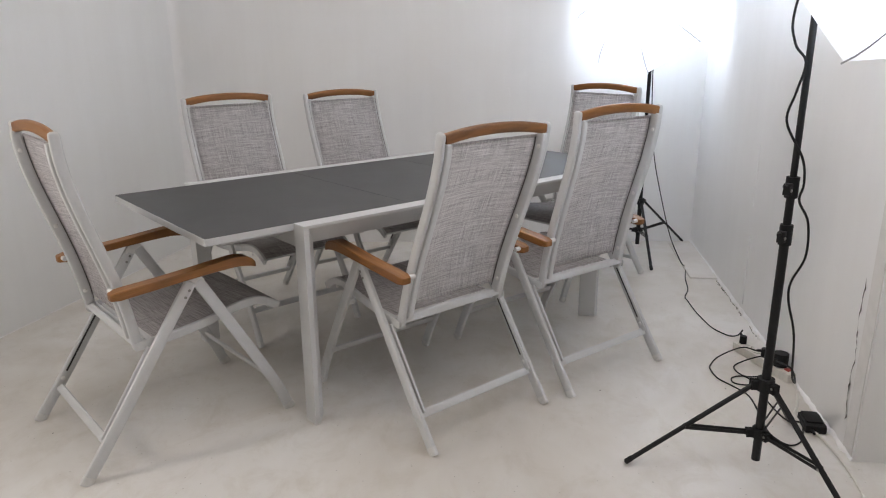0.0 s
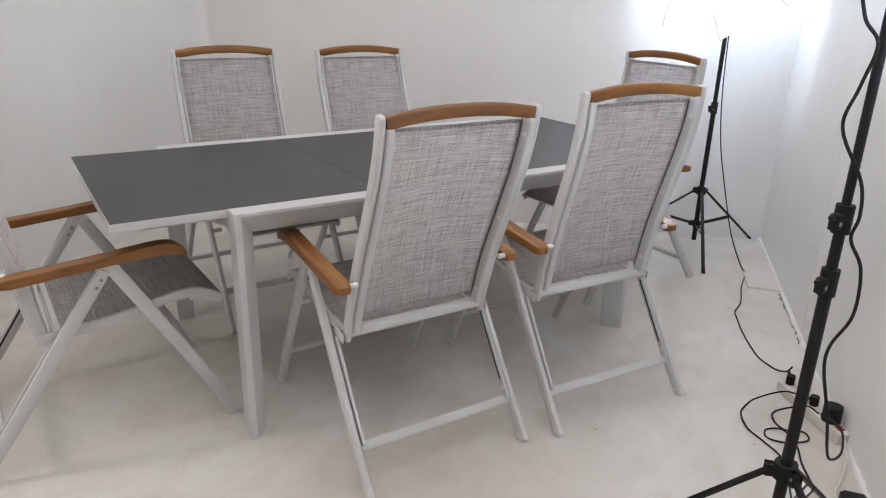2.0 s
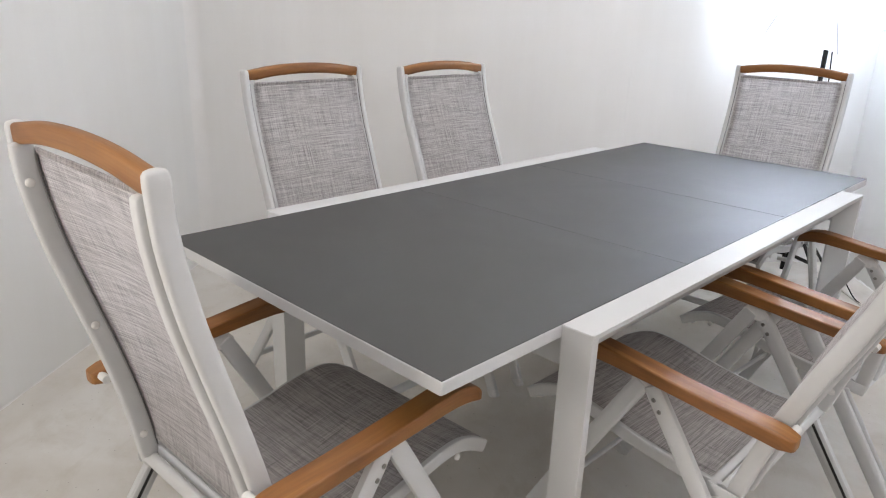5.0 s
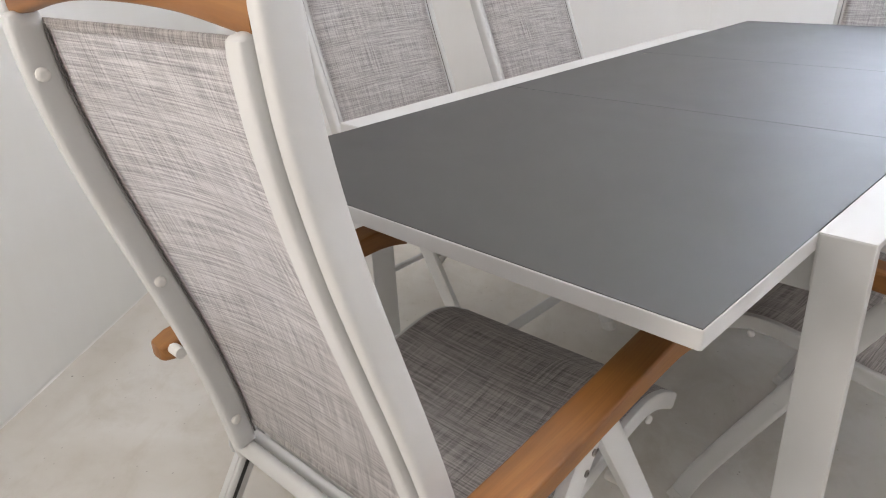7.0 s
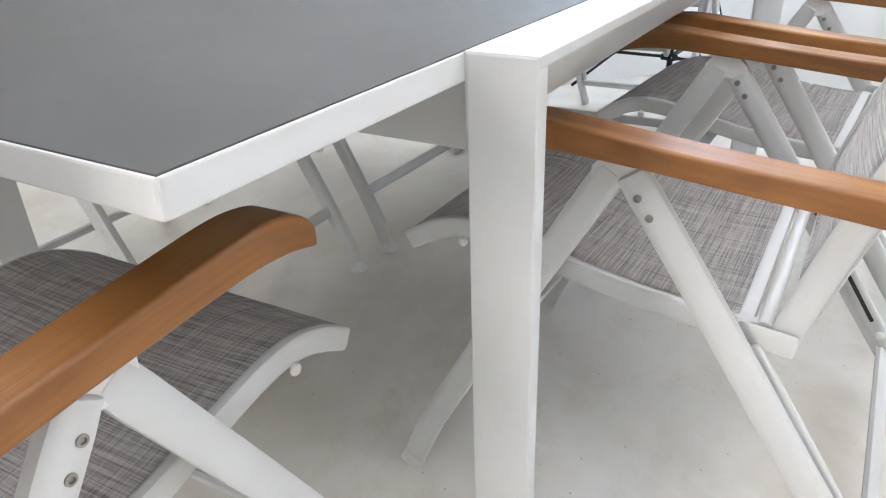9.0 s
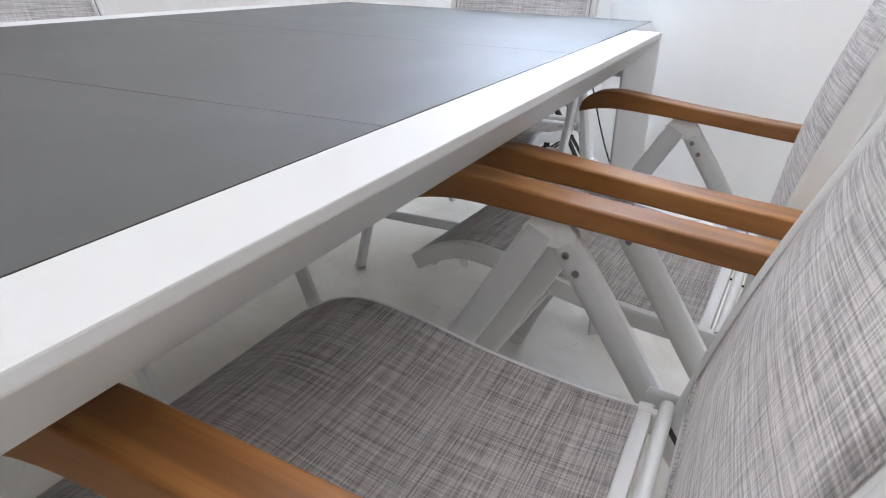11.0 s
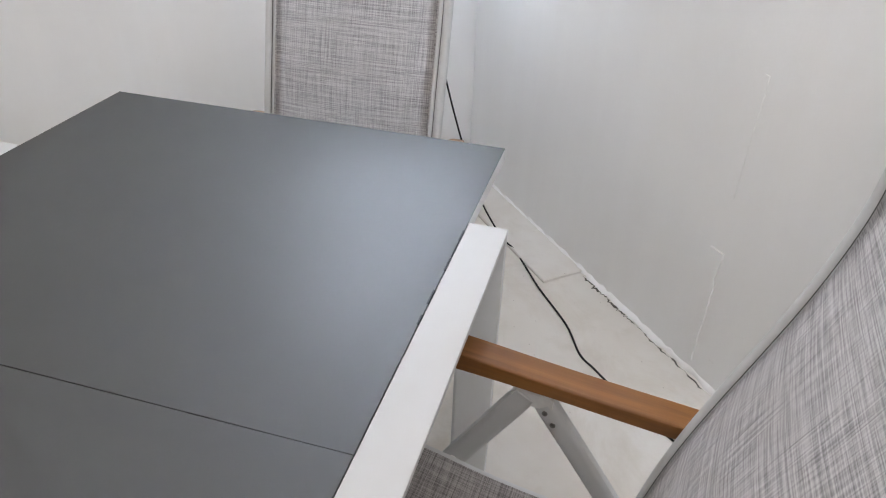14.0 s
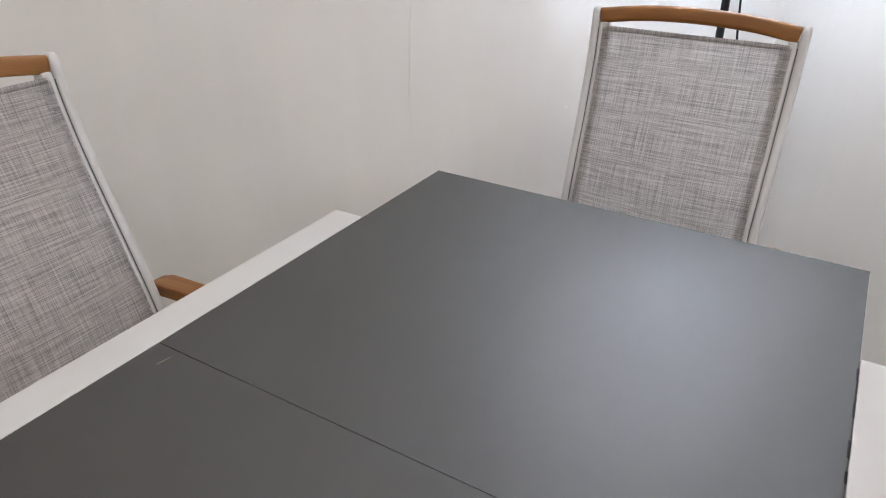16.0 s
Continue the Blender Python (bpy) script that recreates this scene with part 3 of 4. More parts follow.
def extending_table():
    ob = thing("extending_table", "white aluminium extending table with dark grey glass panels, fully drawn out", "table")
    for x0, x1 in ((X0, SEAM0), (SEAM0, SEAM1), (SEAM1, X1)):
        bm = box(bmesh.new(), (x0 + 0.0007, -Y1, TOP - 0.004), (x1 - 0.0007, Y1, TOP), 0.0005)
        part("glass_panel", bm, GLASS, ob, "dark grey etched glass panel", False)
    for sign in (-1, 1):
        # a rail that slopes in below its outer edge
        outline = [(LY, TOP), (Y1 + 0.0010, TOP), (Y1 + 0.0010, TOP - 0.078), (Y1 + 0.008, TOP - 0.078), (LY, TOP - 0.010)]
        bm = prism(bmesh.new(), outline, LX0 + 0.0008, LX1 - 0.0008, lambda p, q, s: Vector((s, p * sign, q)))
        part("side_rail", bevelled(bm, 0.0016), WHITE, ob, "", False)
        for x, inward in ((LX0, 1), (LX1, -1)):
            outline = [(0.0, LY - 0.0008), (0.0, Y1 + 0.003), (0.068, Y1 + 0.003), (0.068, Y1 + 0.008), (0.020, LY - 0.0008)]
            bm = prism(bmesh.new(), outline, 0.006, TOP - 0.0012, lambda p, q, s: Vector((x + inward * p, q * sign, s)))
            leg = part("leg", bevelled(bm, 0.0018), WHITE, ob, "", False)
            bm = prism(bmesh.new(), outline, 0.0, 0.006, lambda p, q, s: Vector((x + inward * p, q * sign, s)))
            part("foot_pad", bm, GREY_CAP, leg, "grey plastic foot pad")
    # edge frames of the two leaves, and what carries them
    for leg, edge, end in ((LX0, X0, -1), (LX1, X1, 1)):
        lo, hi = TOP - 0.026, TOP - 0.0012
        e, g, w, r = edge + end * 0.0014, edge - end * 0.03, Y1 + 0.0014, 0.0045
        round_corner = [(e - end * r * (1 - math.sin(k)), -w + r * (1 - math.cos(k))) for k in (0.0, 0.4, 0.8, 1.2, 1.57)]
        inside = leg - end * 0.004
        outline = [(inside, -w)] + round_corner + [(p, -q) for p, q in reversed(round_corner)] + [(inside, w), (inside, Y1 - 0.03), (g, Y1 - 0.03), (g, -Y1 + 0.03), (inside, -Y1 + 0.03)]
        bm = prism(bmesh.new(), outline, lo, hi, lambda p, q, t: Vector((p, q, t)))
        part("leaf_frame", bevelled(bm, 0.0018), WHITE, ob, "", False)
        for sign in (-1, 1):
            xs = sorted((edge - end * 0.10, leg - end * 0.5))
            part("runner", box(bmesh.new(), (xs[0], min(sign * 0.300, sign * 0.335), TOP - 0.070), (xs[1], max(sign * 0.300, sign * 0.335), TOP - 0.046), 0.002), WHITE, ob, "", False)
        xs = sorted((leg - end * 0.026, leg - end * 0.052))
        part("apron", box(bmesh.new(), (xs[0], -Y1 - 0.002, TOP - 0.098), (xs[1], Y1 + 0.002, TOP - 0.0062), 0.003), WHITE, ob, "", False)
    for y in (-0.13, 0.13):
        bm = box(bmesh.new(), (-0.22, y - 0.02, TOP - 0.075), (0.22, y + 0.02, TOP - 0.045), 0.003)
        part("sub_frame_bar", bm, WHITE, ob, "", False)
    # Dark strip below each panel gap, in place of the shade inside it.
    for x in (SEAM0, SEAM1):
        part("seam", box(bmesh.new(), (x - 0.004, -Y1 + 0.002, TOP - 0.0075), (x + 0.004, Y1 - 0.002, TOP - 0.0042)), SHADE, ob, "dark strip standing for the shade in the gap between the glass panels", False)
    # worn black sealing strip along one edge of the far leaf, torn into pieces
    for x0, x1, wide in ((0.729, 0.761, 0.0034), (0.680, 0.727, 0.0022), (0.640, 0.676, 0.0028), (0.553, 0.588, 0.0034), (0.505, 0.527, 0.0032)):
        part("sealing_strip", box(bmesh.new(), (x0, -Y1 - 0.0006, TOP - 0.003), (x1, -Y1 - 0.0006 + wide, TOP + 0.0006), 0.0003), RUBBER, ob, "torn black sealing strip", False)
    outline = [(0.229, 0.4215), (0.236, 0.4216), (0.246, 0.4198), (0.261, 0.4161), (0.246, 0.4186), (0.236, 0.4204)]
    part("scratch", prism(bmesh.new(), outline, TOP - 0.0002, TOP + 0.00015, lambda p, q, t: Vector((p, q, t))), SCRATCH, ob, "pale scratch in the glass", False)
    bm = box(bmesh.new(), (SEAM0 - 0.4, -Y1 + 0.03, TOP - 0.044), (SEAM1 + 0.4, Y1 - 0.03, TOP - 0.008), 0.002)
    part("tray", bm, WHITE, ob, "", False)
    return ob


extending_table()

# ---- the chairs ----


def leaned(points, angle):
    """Points of the backrest turned back by an angle about its hinge."""
    c, d = math.cos(radians(angle)), math.sin(radians(angle))
    return [(0.505 + (u - 0.505) * c + (z - 0.40) * d, 0.40 + (z - 0.40) * c - (u - 0.505) * d) for u, z in points]


def yz(points, x, steps=6):
    """A smooth line in the plane x of a chair, from pairs: metres behind the front feet, height."""
    return curve_through([(x, 0.365 - u, z) for u, z in points], steps)


BACK_LINE = [(0.519, 0.385), (0.541, 0.50), (0.566, 0.60), (0.597, 0.70), (0.631, 0.80), (0.663, 0.90), (0.687, 1.0), (0.698, 1.095)]
SEAT = [(0.500, 0.392), (0.40, 0.396), (0.28, 0.412), (0.17, 0.436), (0.10, 0.443), (0.05, 0.431), (-0.001, 0.402)]


# an armrest's stations: metres behind the front feet, top, underside
ARM = [(0.607, 0.607, 0.586), (0.593, 0.611, 0.583), (0.560, 0.615, 0.586), (0.470, 0.621, 0.593), (0.360, 0.630, 0.602), (0.260, 0.640, 0.608), (0.200, 0.645, 0.610), (0.165, 0.642, 0.607), (0.145, 0.635, 0.603), (0.129, 0.622, 0.598), (0.120, 0.610, 0.594), (0.117, 0.602, 0.5935)]


def sling(name, line, half, sag, material, ob, label):
    """A sheet of fabric stretched between two rails, with metric UVs."""
    bm = bmesh.new()
    uv = bm.loops.layers.uv.verify()
    cols, grid, run = 12, [], [0.0]
    for a, b in zip(line, line[1:]):
        run.append(run[-1] + (b - a).length)
    for i, p in enumerate(line):
        t = (line[min(i + 1, len(line) - 1)] - line[max(i - 1, 0)]).normalized()
        up = Vector((1, 0, 0)).cross(t)
        row = []
        for j in range(cols + 1):
            s = j / cols * 2 - 1
            dip = sag * (1 - s * s) * math.sin(math.pi * i / (len(line) - 1))
            row.append(bm.verts.new(Vector((s * half, p.y, p.z)) - up * dip))
        grid.append(row)
    for i in range(len(line) - 1):
        for j in range(cols):
            ij = ((i, j), (i, j + 1), (i + 1, j + 1), (i + 1, j))
            f = bm.faces.new([grid[a][b] for a, b in ij])
            for loop, (a, b) in zip(f.loops, ij):
                loop[uv].uv = ((b / cols * 2 - 1) * half, run[a])
    return part(name, bm, material, ob, label)


def shifted(line, back, x=None):
    """The line moved square to its own way in its plane, towards the chair's rear or underside."""
    out = []
    for i, p in enumerate(line):
        t = (line[min(i + 1, len(line) - 1)] - line[max(i - 1, 0)]).normalized()
        off = t.cross(Vector((1, 0, 0))) * back
        out.append(Vector((p.x if x is None else x, p.y + off.y, p.z + off.z)))
    return out


def folding_chair(lean, how):
    """A chair whose backrest leans back by `lean` degrees more than upright."""
    BACK = leaned(BACK_LINE, lean)
    slide = 0.205 * math.sin(radians(lean))
    ob = thing("folding_chair", "white folding armchair with grey sling and teak arms, " + how, "chair", "chairs round the table")
    X = Vector((1, 0, 0))
    for s in (-1, 1):
        # A-frame
        leg = part("front_leg", sweep(bmesh.new(), yz([(0.318, 0.587), (0.218, 0.410), (0.119, 0.232), (0.050, 0.100), (0.010, 0.004)], s * 0.272), X, 0.020, 0.040, 4, 14, 0.006), WHITE, ob)
        part("bolt", dome(bmesh.new(), (s * 0.2825, 0.365 - 0.172, 0.327), (s, 0, 0), 0.006, 0.0009), WHITE, leg)
        part("foot_cap", sweep(bmesh.new(), [(s * 0.272, 0.365 - 0.019, 0.024), (s * 0.272, 0.365 - 0.007, 0.0)], X, 0.0215, 0.0415, 4, 14), GREY_CAP, leg, "grey plastic foot cap")
        leg = part("rear_leg", sweep(bmesh.new(), yz([(0.338, 0.587), (0.442, 0.437), (0.565, 0.255), (0.660, 0.119), (0.743, 0.004)], s * 0.275), X, 0.022, 0.040, 3, 14, 0.006), WHITE, ob)
        part("foot_cap", sweep(bmesh.new(), [(s * 0.275, 0.365 - 0.729, 0.024), (s * 0.275, 0.365 - 0.746, 0.0)], X, 0.0235, 0.0415, 3, 14), GREY_CAP, leg, "grey plastic foot cap")
        for u, z in ((0.351, 0.560), (0.366, 0.539)):
            for side in (s, -s):
                part("bolt", socket_head(bmesh.new(), (s * 0.275 + side * 0.011, 0.365 - u, z), (side, 0, 0), 0.0048, 0.0018), STEEL, leg, "dark steel bolt head")
        # locking bar with its slot inside the rear leg
        line = [(s * 0.257, 0.365 - u, z) for u, z in ((0.488, 0.392), (0.669, 0.122))]
        bar = part("locking_bar", sweep(bmesh.new(), line, X, 0.011, 0.026, 4, 12, 0.004), WHITE, ob)
        line = [(s * 0.2512, 0.365 - u, z) for u, z in ((0.502, 0.371), (0.634, 0.174))]
        part("slot", sweep(bmesh.new(), line, X, 0.002, 0.0075, 3, 8, 0.002), SHADE, bar, "dark slot")
        part("bolt", dome(bmesh.new(), (s * 0.2515, 0.365 - 0.650, 0.150), (-s, 0, 0), 0.008, 0.005), NYLON, bar)
        # bracket under the armrest
        outline = [(0.312, 0.609), (0.344, 0.609), (0.352, 0.596), (0.362, 0.588), (0.362, 0.566), (0.294, 0.566), (0.294, 0.588), (0.304, 0.596)]
        bm = prism(bmesh.new(), outline, s * 0.2645, s * 0.2805, lambda p, q, t: Vector((t, 0.365 - p, q)))
        part("arm_bracket", bevelled(bm, 0.0015), NYLON, ob, "", False)
        # armrest
        drop = max(slide, 0.0) * 0.4 / 0.494
        line = curve_through(ARM, 4)
        ends = [p for p in line if 0.123 < p.x < 0.586]
        tips = [line[0].lerp(line[4], k) for k in (0.0, 0.03, 0.09, 0.18, 0.30)] + ends + [line[-1]]
        profile = [(0.365 - p.x - slide, p.y - drop * (p.x - 0.118), p.z - drop * (p.x - 0.118)) for p in tips]
        part("armrest", arm_bar(bmesh.new(), s * 0.281, profile, 0.050, 0.0038), TEAK, ob, "oiled teak armrest")
        bm = tube(bmesh.new(), [(s * 0.238, 0.365 - 0.590 - slide, 0.602 - max(slide, 0.0) * 0.4), (s * 0.262, 0.365 - 0.590 - slide, 0.602 - max(slide, 0.0) * 0.4)], 0.0085)
        part("arm_pin", bm, NYLON, ob)
        # back frame: an outer post and a rail that holds the fabric
        part("back_post", sweep(bmesh.new(), shifted(yz(BACK, s * 0.234), 0.002), X, 0.020, 0.034, 3.2, 18, 0.012), WHITE, ob)
        rail_line = shifted(yz(BACK, s * 0.2125)[2:-2], -0.004)
        rail = part("sling_rail", sweep(bmesh.new(), rail_line, X, 0.023, 0.036, 5, 20, 0.008), WHITE, ob)
        for height in (0.475, 0.742, 1.008):
            k = min(range(1, len(rail_line) - 1), key=lambda i: abs(rail_line[i].z - height))
            rear = X.cross(rail_line[k + 1] - rail_line[k - 1]).normalized()
            part("bolt", dome(bmesh.new(), rail_line[k] + rear * 0.003 - X * s * 0.0112, -X * s, 0.0078, 0.0050), NYLON, rail)
        hem = shifted(yz(BACK, s * 0.2000)[3:-3], 0.0126)
        part("hem_joint_line", tube(bmesh.new(), hem, 0.0015, 8), DARK_LINE, ob, "dark line of the fabric hem and of the shaded rail joint")
        # Dark tube drawn along the post and rail joint for its shade.
        hem = shifted(yz(BACK, s * 0.2240)[3:-3], 0.0125)
        part("hem_joint_line", tube(bmesh.new(), hem, 0.0010, 8), DARK_LINE, ob, "dark line of the fabric hem and of the shaded rail joint")
        # seat side rail
        rail = part("seat_rail", sweep(bmesh.new(), yz(SEAT, s * 0.222), X, 0.016, 0.030, 5, 14, 0.003), WHITE, ob)
        part("knob", dome(bmesh.new(), (s * 0.2295, 0.365 - 0.095, 0.424), (s, 0, 0), 0.0075, 0.006), NYLON, rail)
        part("pivot_bolt", tube(bmesh.new(), [(s * 0.226, 0.365 - 0.205, 0.392), (s * 0.266, 0.365 - 0.205, 0.392)], 0.009), NYLON, ob)
        part("hinge_plate", sweep(bmesh.new(), [(s * 0.2525, 0.365 - 0.470, 0.405), (s * 0.2525, 0.365 - 0.536, 0.400)], X, 0.006, 0.032, 3, 12, 0.006), WHITE, ob)
    part("front_stretcher", sweep(bmesh.new(), [(-0.264, 0.365 - 0.083, 0.158), (0.264, 0.365 - 0.083, 0.158)], Vector((0, 0.44, -0.9)), 0.028, 0.012, 4, 12), WHITE, ob)
    part("rear_stretcher", sweep(bmesh.new(), [(-0.266, 0.365 - 0.662, 0.115), (0.266, 0.365 - 0.662, 0.115)], Vector((0, 0.56, 0.83)), 0.030, 0.013, 4, 12), WHITE, ob)
    part("seat_rear_bar", sweep(bmesh.new(), [(-0.236, 0.365 - 0.475, 0.401), (0.236, 0.365 - 0.475, 0.401)], Vector((0, 1, 0)), 0.020, 0.012, 4, 12), WHITE, ob)
    part("seat_rear_tube", tube(bmesh.new(), [(-0.238, 0.365 - 0.498, 0.407), (0.238, 0.365 - 0.498, 0.407)], 0.0088, 14), WHITE, ob)
    part("back_bottom_tube", sweep(bmesh.new(), [(-0.233, 0.365 - 0.527, 0.414), (0.233, 0.365 - 0.527, 0.414)], Vector((0, 0.3, 1)), 0.028, 0.018, 3, 14), WHITE, ob)
    part("seat_front_tube", tube(bmesh.new(), [(-0.216, 0.365 - 0.030, 0.408), (0.216, 0.365 - 0.030, 0.408)], 0.009, 12), WHITE, ob)
    tip_u, tip_z = BACK[-1]
    bars = curve_through([(x, 0.365 - tip_u + 0.003, z + tip_z - 1.098) for x, z in ((-0.2225, 1.0775), (-0.12, 1.0915), (0.0, 1.0965), (0.12, 1.0915), (0.2225, 1.0775))], 5)
    part("head_rail", sweep(bmesh.new(), bars, Vector((0, 1, 0)), 0.024, 0.035, 4, 16), TEAK, ob, "arched teak head rail")
    line = shifted(yz(BACK, 0.0)[4:-3], 0.0150)
    cloth = sling("back_sling", line, 0.2130, 0.025, FABRIC, ob, "grey heathered woven fabric")
    for s in (-1, 1):
        sling("side_hem", shifted(line, 0.0008), 0.0105, 0.0, HEM_FABRIC, cloth, "doubled darker edge of the fabric").data.transform(Matrix.Translation((s * 0.2027, 0, 0)))
    for name, end in (("top_hem", line[-1]), ("bottom_hem", line[0])):
        seam = [Vector((x, end.y + (0.001 if not x else 0.0), end.z)) for x in (-0.2075, -0.1, 0.0, 0.1, 0.2075)]
        part(name, sweep(bmesh.new(), seam, Vector((0, 0, 1)), 0.011, 0.005, 3, 10), FABRIC, cloth)
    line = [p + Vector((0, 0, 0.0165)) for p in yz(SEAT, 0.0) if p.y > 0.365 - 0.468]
    sling("seat_sling", line, 0.219, 0.010, SHADED_FABRIC, ob, "grey woven fabric seat, the back's weave with shade in its colour")
    return ob


def chair_at(x, y, way):
    """The pose of a chair whose front feet are centred at x, y and which faces `way` degrees."""
    return Matrix.Translation((x, y, 0)) @ Matrix.Rotation(radians(way - 90), 4, "Z") @ Matrix.Translation((0, -0.365, 0))


CHAIRS = [
    (-0.858, -0.068, 2.0, -2.3, "at table end"),
    (-0.415, 0.239, -88.4, 0.5, "half under table"),
    (0.256, 0.233, -91.0, 3.3, "half under table"),
    (-0.371, -0.222, 89.4, 4.2, "leaned back"),
    (0.336, -0.282, 86.3, -1.8, "set upright"),
    (0.808, -0.008, 180.4, -3.2, "set upright"),
]
ready = {}
for x, y, way, lean, how in CHAIRS:
    if lean in ready:
        made = copy_thing(ready[lean], chair_at(x, y, way))
        tagged(made, "white folding armchair with grey sling and teak arms, " + how)
    else:
        ready[lean] = folding_chair(lean, how)
        ready[lean].matrix_basis = chair_at(x, y, way)

# ---- the photo lights ----


def light_stand(foot_angles, spread, height, radius, joints):
    """A black tripod stand, its pole at the origin."""
    ob = thing("light_stand", "black telescopic photo light stand on a tripod base", "light stand", "photo light stands")
    part("lower_tube", tube(bmesh.new(), [(0, 0, 0.05), (0, 0, joints[0])], 0.0135, 14), BLACK, ob)
    part("middle_tube", tube(bmesh.new(), [(0, 0, joints[0]), (0, 0, joints[1])], 0.0115, 14), BLACK, ob)
    part("upper_tube", tube(bmesh.new(), [(0, 0, joints[1]), (0, 0, height)], 0.0095, 14), BLACK, ob)
    for z in joints:
        bm = tube(bmesh.new(), [(0, 0, z - 0.03), (0, 0, z - 0.026), (0, 0, z + 0.022), (0, 0, z + 0.03)], 0.0185, 14)
        collar = part("collar", bm, RUBBER, ob)
        bm = box(bmesh.new(), (-0.036, -0.010, z - 0.020), (-0.014, 0.010, z + 0.014), 0.003)
        box(bm, (-0.050, -0.005, z + 0.004), (-0.030, 0.005, z + 0.012), 0.002)
        part("clamp_lever", bm, RUBBER, collar)
        part("clamp_bolt", dome(bmesh.new(), (-0.025, -0.010, z - 0.006), (0, -1, 0), 0.005, 0.003), STEEL, collar)
    for z, r, h in ((spread, 0.026, 0.020), (0.147, 0.022, 0.016)):
        hub = part("hub", tube(bmesh.new(), [(0, 0, z - h), (0, 0, z - h * 0.6), (0, 0, z + h * 0.6), (0, 0, z + h)], r, 16), RUBBER, ob)
        for a in foot_angles:
            c, s = math.cos(radians(a)), math.sin(radians(a))
            bm = box(bmesh.new(), (r * 0.5, -0.011, z - h * 0.7), (r + 0.016, 0.011, z + h * 0.5), 0.003, Matrix.Rotation(radians(a), 4, "Z"))
            part("hub_lug", bm, RUBBER, hub)
            part("rivet", dome(bmesh.new(), (c * (r + 0.008) + s * 0.011, s * (r + 0.008) - c * 0.011, z), (s, -c, 0), 0.004, 0.002), STEEL, hub)
    for a in foot_angles:
        c, s = math.cos(radians(a)), math.sin(radians(a))
        side = Vector((-s, c, 0))
        top, foot = Vector((c * 0.036, s * 0.036, spread - 0.004)), Vector((c * radius, s * radius, 0.008))
        leg = part("leg", sweep(bmesh.new(), [top, foot], side, 0.018, 0.012, 3, 10), BLACK, ob)
        part("foot_cap", sweep(bmesh.new(), [foot.lerp(top, 0.06), foot], side, 0.021, 0.016, 3, 10, 0.005), RUBBER, leg, "black rubber foot cap")
        mid = top.lerp(foot, 0.52)
        for k in (-1, 1):
            part("brace", sweep(bmesh.new(), [Vector((c * 0.034, s * 0.034, 0.147)) + side * 0.008 * k, mid + side * 0.010 * k], side, 0.003, 0.011, 4, 8), BLACK, ob)
        part("rivet", dome(bmesh.new(), mid - side * 0.0115, -side, 0.004, 0.002), STEEL, leg)
    return ob


def umbrella(apex, way, first, r, depth, ribs=8):
    """A white shoot-through umbrella; it bulges along way, and one rib points along first."""
    ob = thing("photo_umbrella", "white translucent photo umbrella on thin metal ribs", "umbrella", "photo umbrellas")
    up = Vector(way).normalized()
    across = (Vector(first) - up * up.dot(Vector(first))).normalized()
    ob.matrix_basis = Matrix.Translation(apex) @ Matrix((across, up.cross(across), up)).transposed().to_4x4()

    def along(k):
        """Radius and depth on a rib, k from the tip 0 to the rim 1."""
        return r * math.sin(k * 1.25) / math.sin(1.25), -depth * (1 - math.cos(k * 1.25)) / (1 - math.cos(1.25))

    bm, steps, between = bmesh.new(), 12, 6
    rings = []
    for i in range(steps + 1):
        k, ring = 0.02 + 0.98 * i / steps, []
        rad, z = along(k)
        for j in range(ribs * between):
            f = (j % between) / between
            dip = 4 * f * (1 - f)
            a = 2 * math.pi * j / (ribs * between)
            rr = rad * (1 - 0.085 * dip * k)
            ring.append(bm.verts.new((rr * math.cos(a), rr * math.sin(a), z - 0.012 * dip * k)))
        rings.append(ring)
    for a, b in zip(rings, rings[1:]):
        n = len(a)
        for j in range(n):
            bm.faces.new((a[j], a[(j + 1) % n], b[(j + 1) % n], b[j]))
    bm.faces.new(rings[0])
    part("canopy", bm, CANOPY, ob, "white translucent nylon canopy")
    for j in range(ribs):
        a = 2 * math.pi * j / ribs
        line = [Vector((rad * math.cos(a), rad * math.sin(a), z + 0.004)) for rad, z in (along(0.04 + 0.99 * i / 10) for i in range(11))]
        part("rib", tube(bmesh.new(), line, 0.0022, 6), RIB, ob, "thin metal rib")
    part("shaft", tube(bmesh.new(), [(0, 0, 0.02), (0, 0, -depth - 0.42)], 0.004, 8), RIB, ob, "thin metal shaft")
    part("ferrule", tube(bmesh.new(), [(0, 0, -0.01), (0, 0, 0.03)], 0.007, 10), NYLON, ob)
    return ob


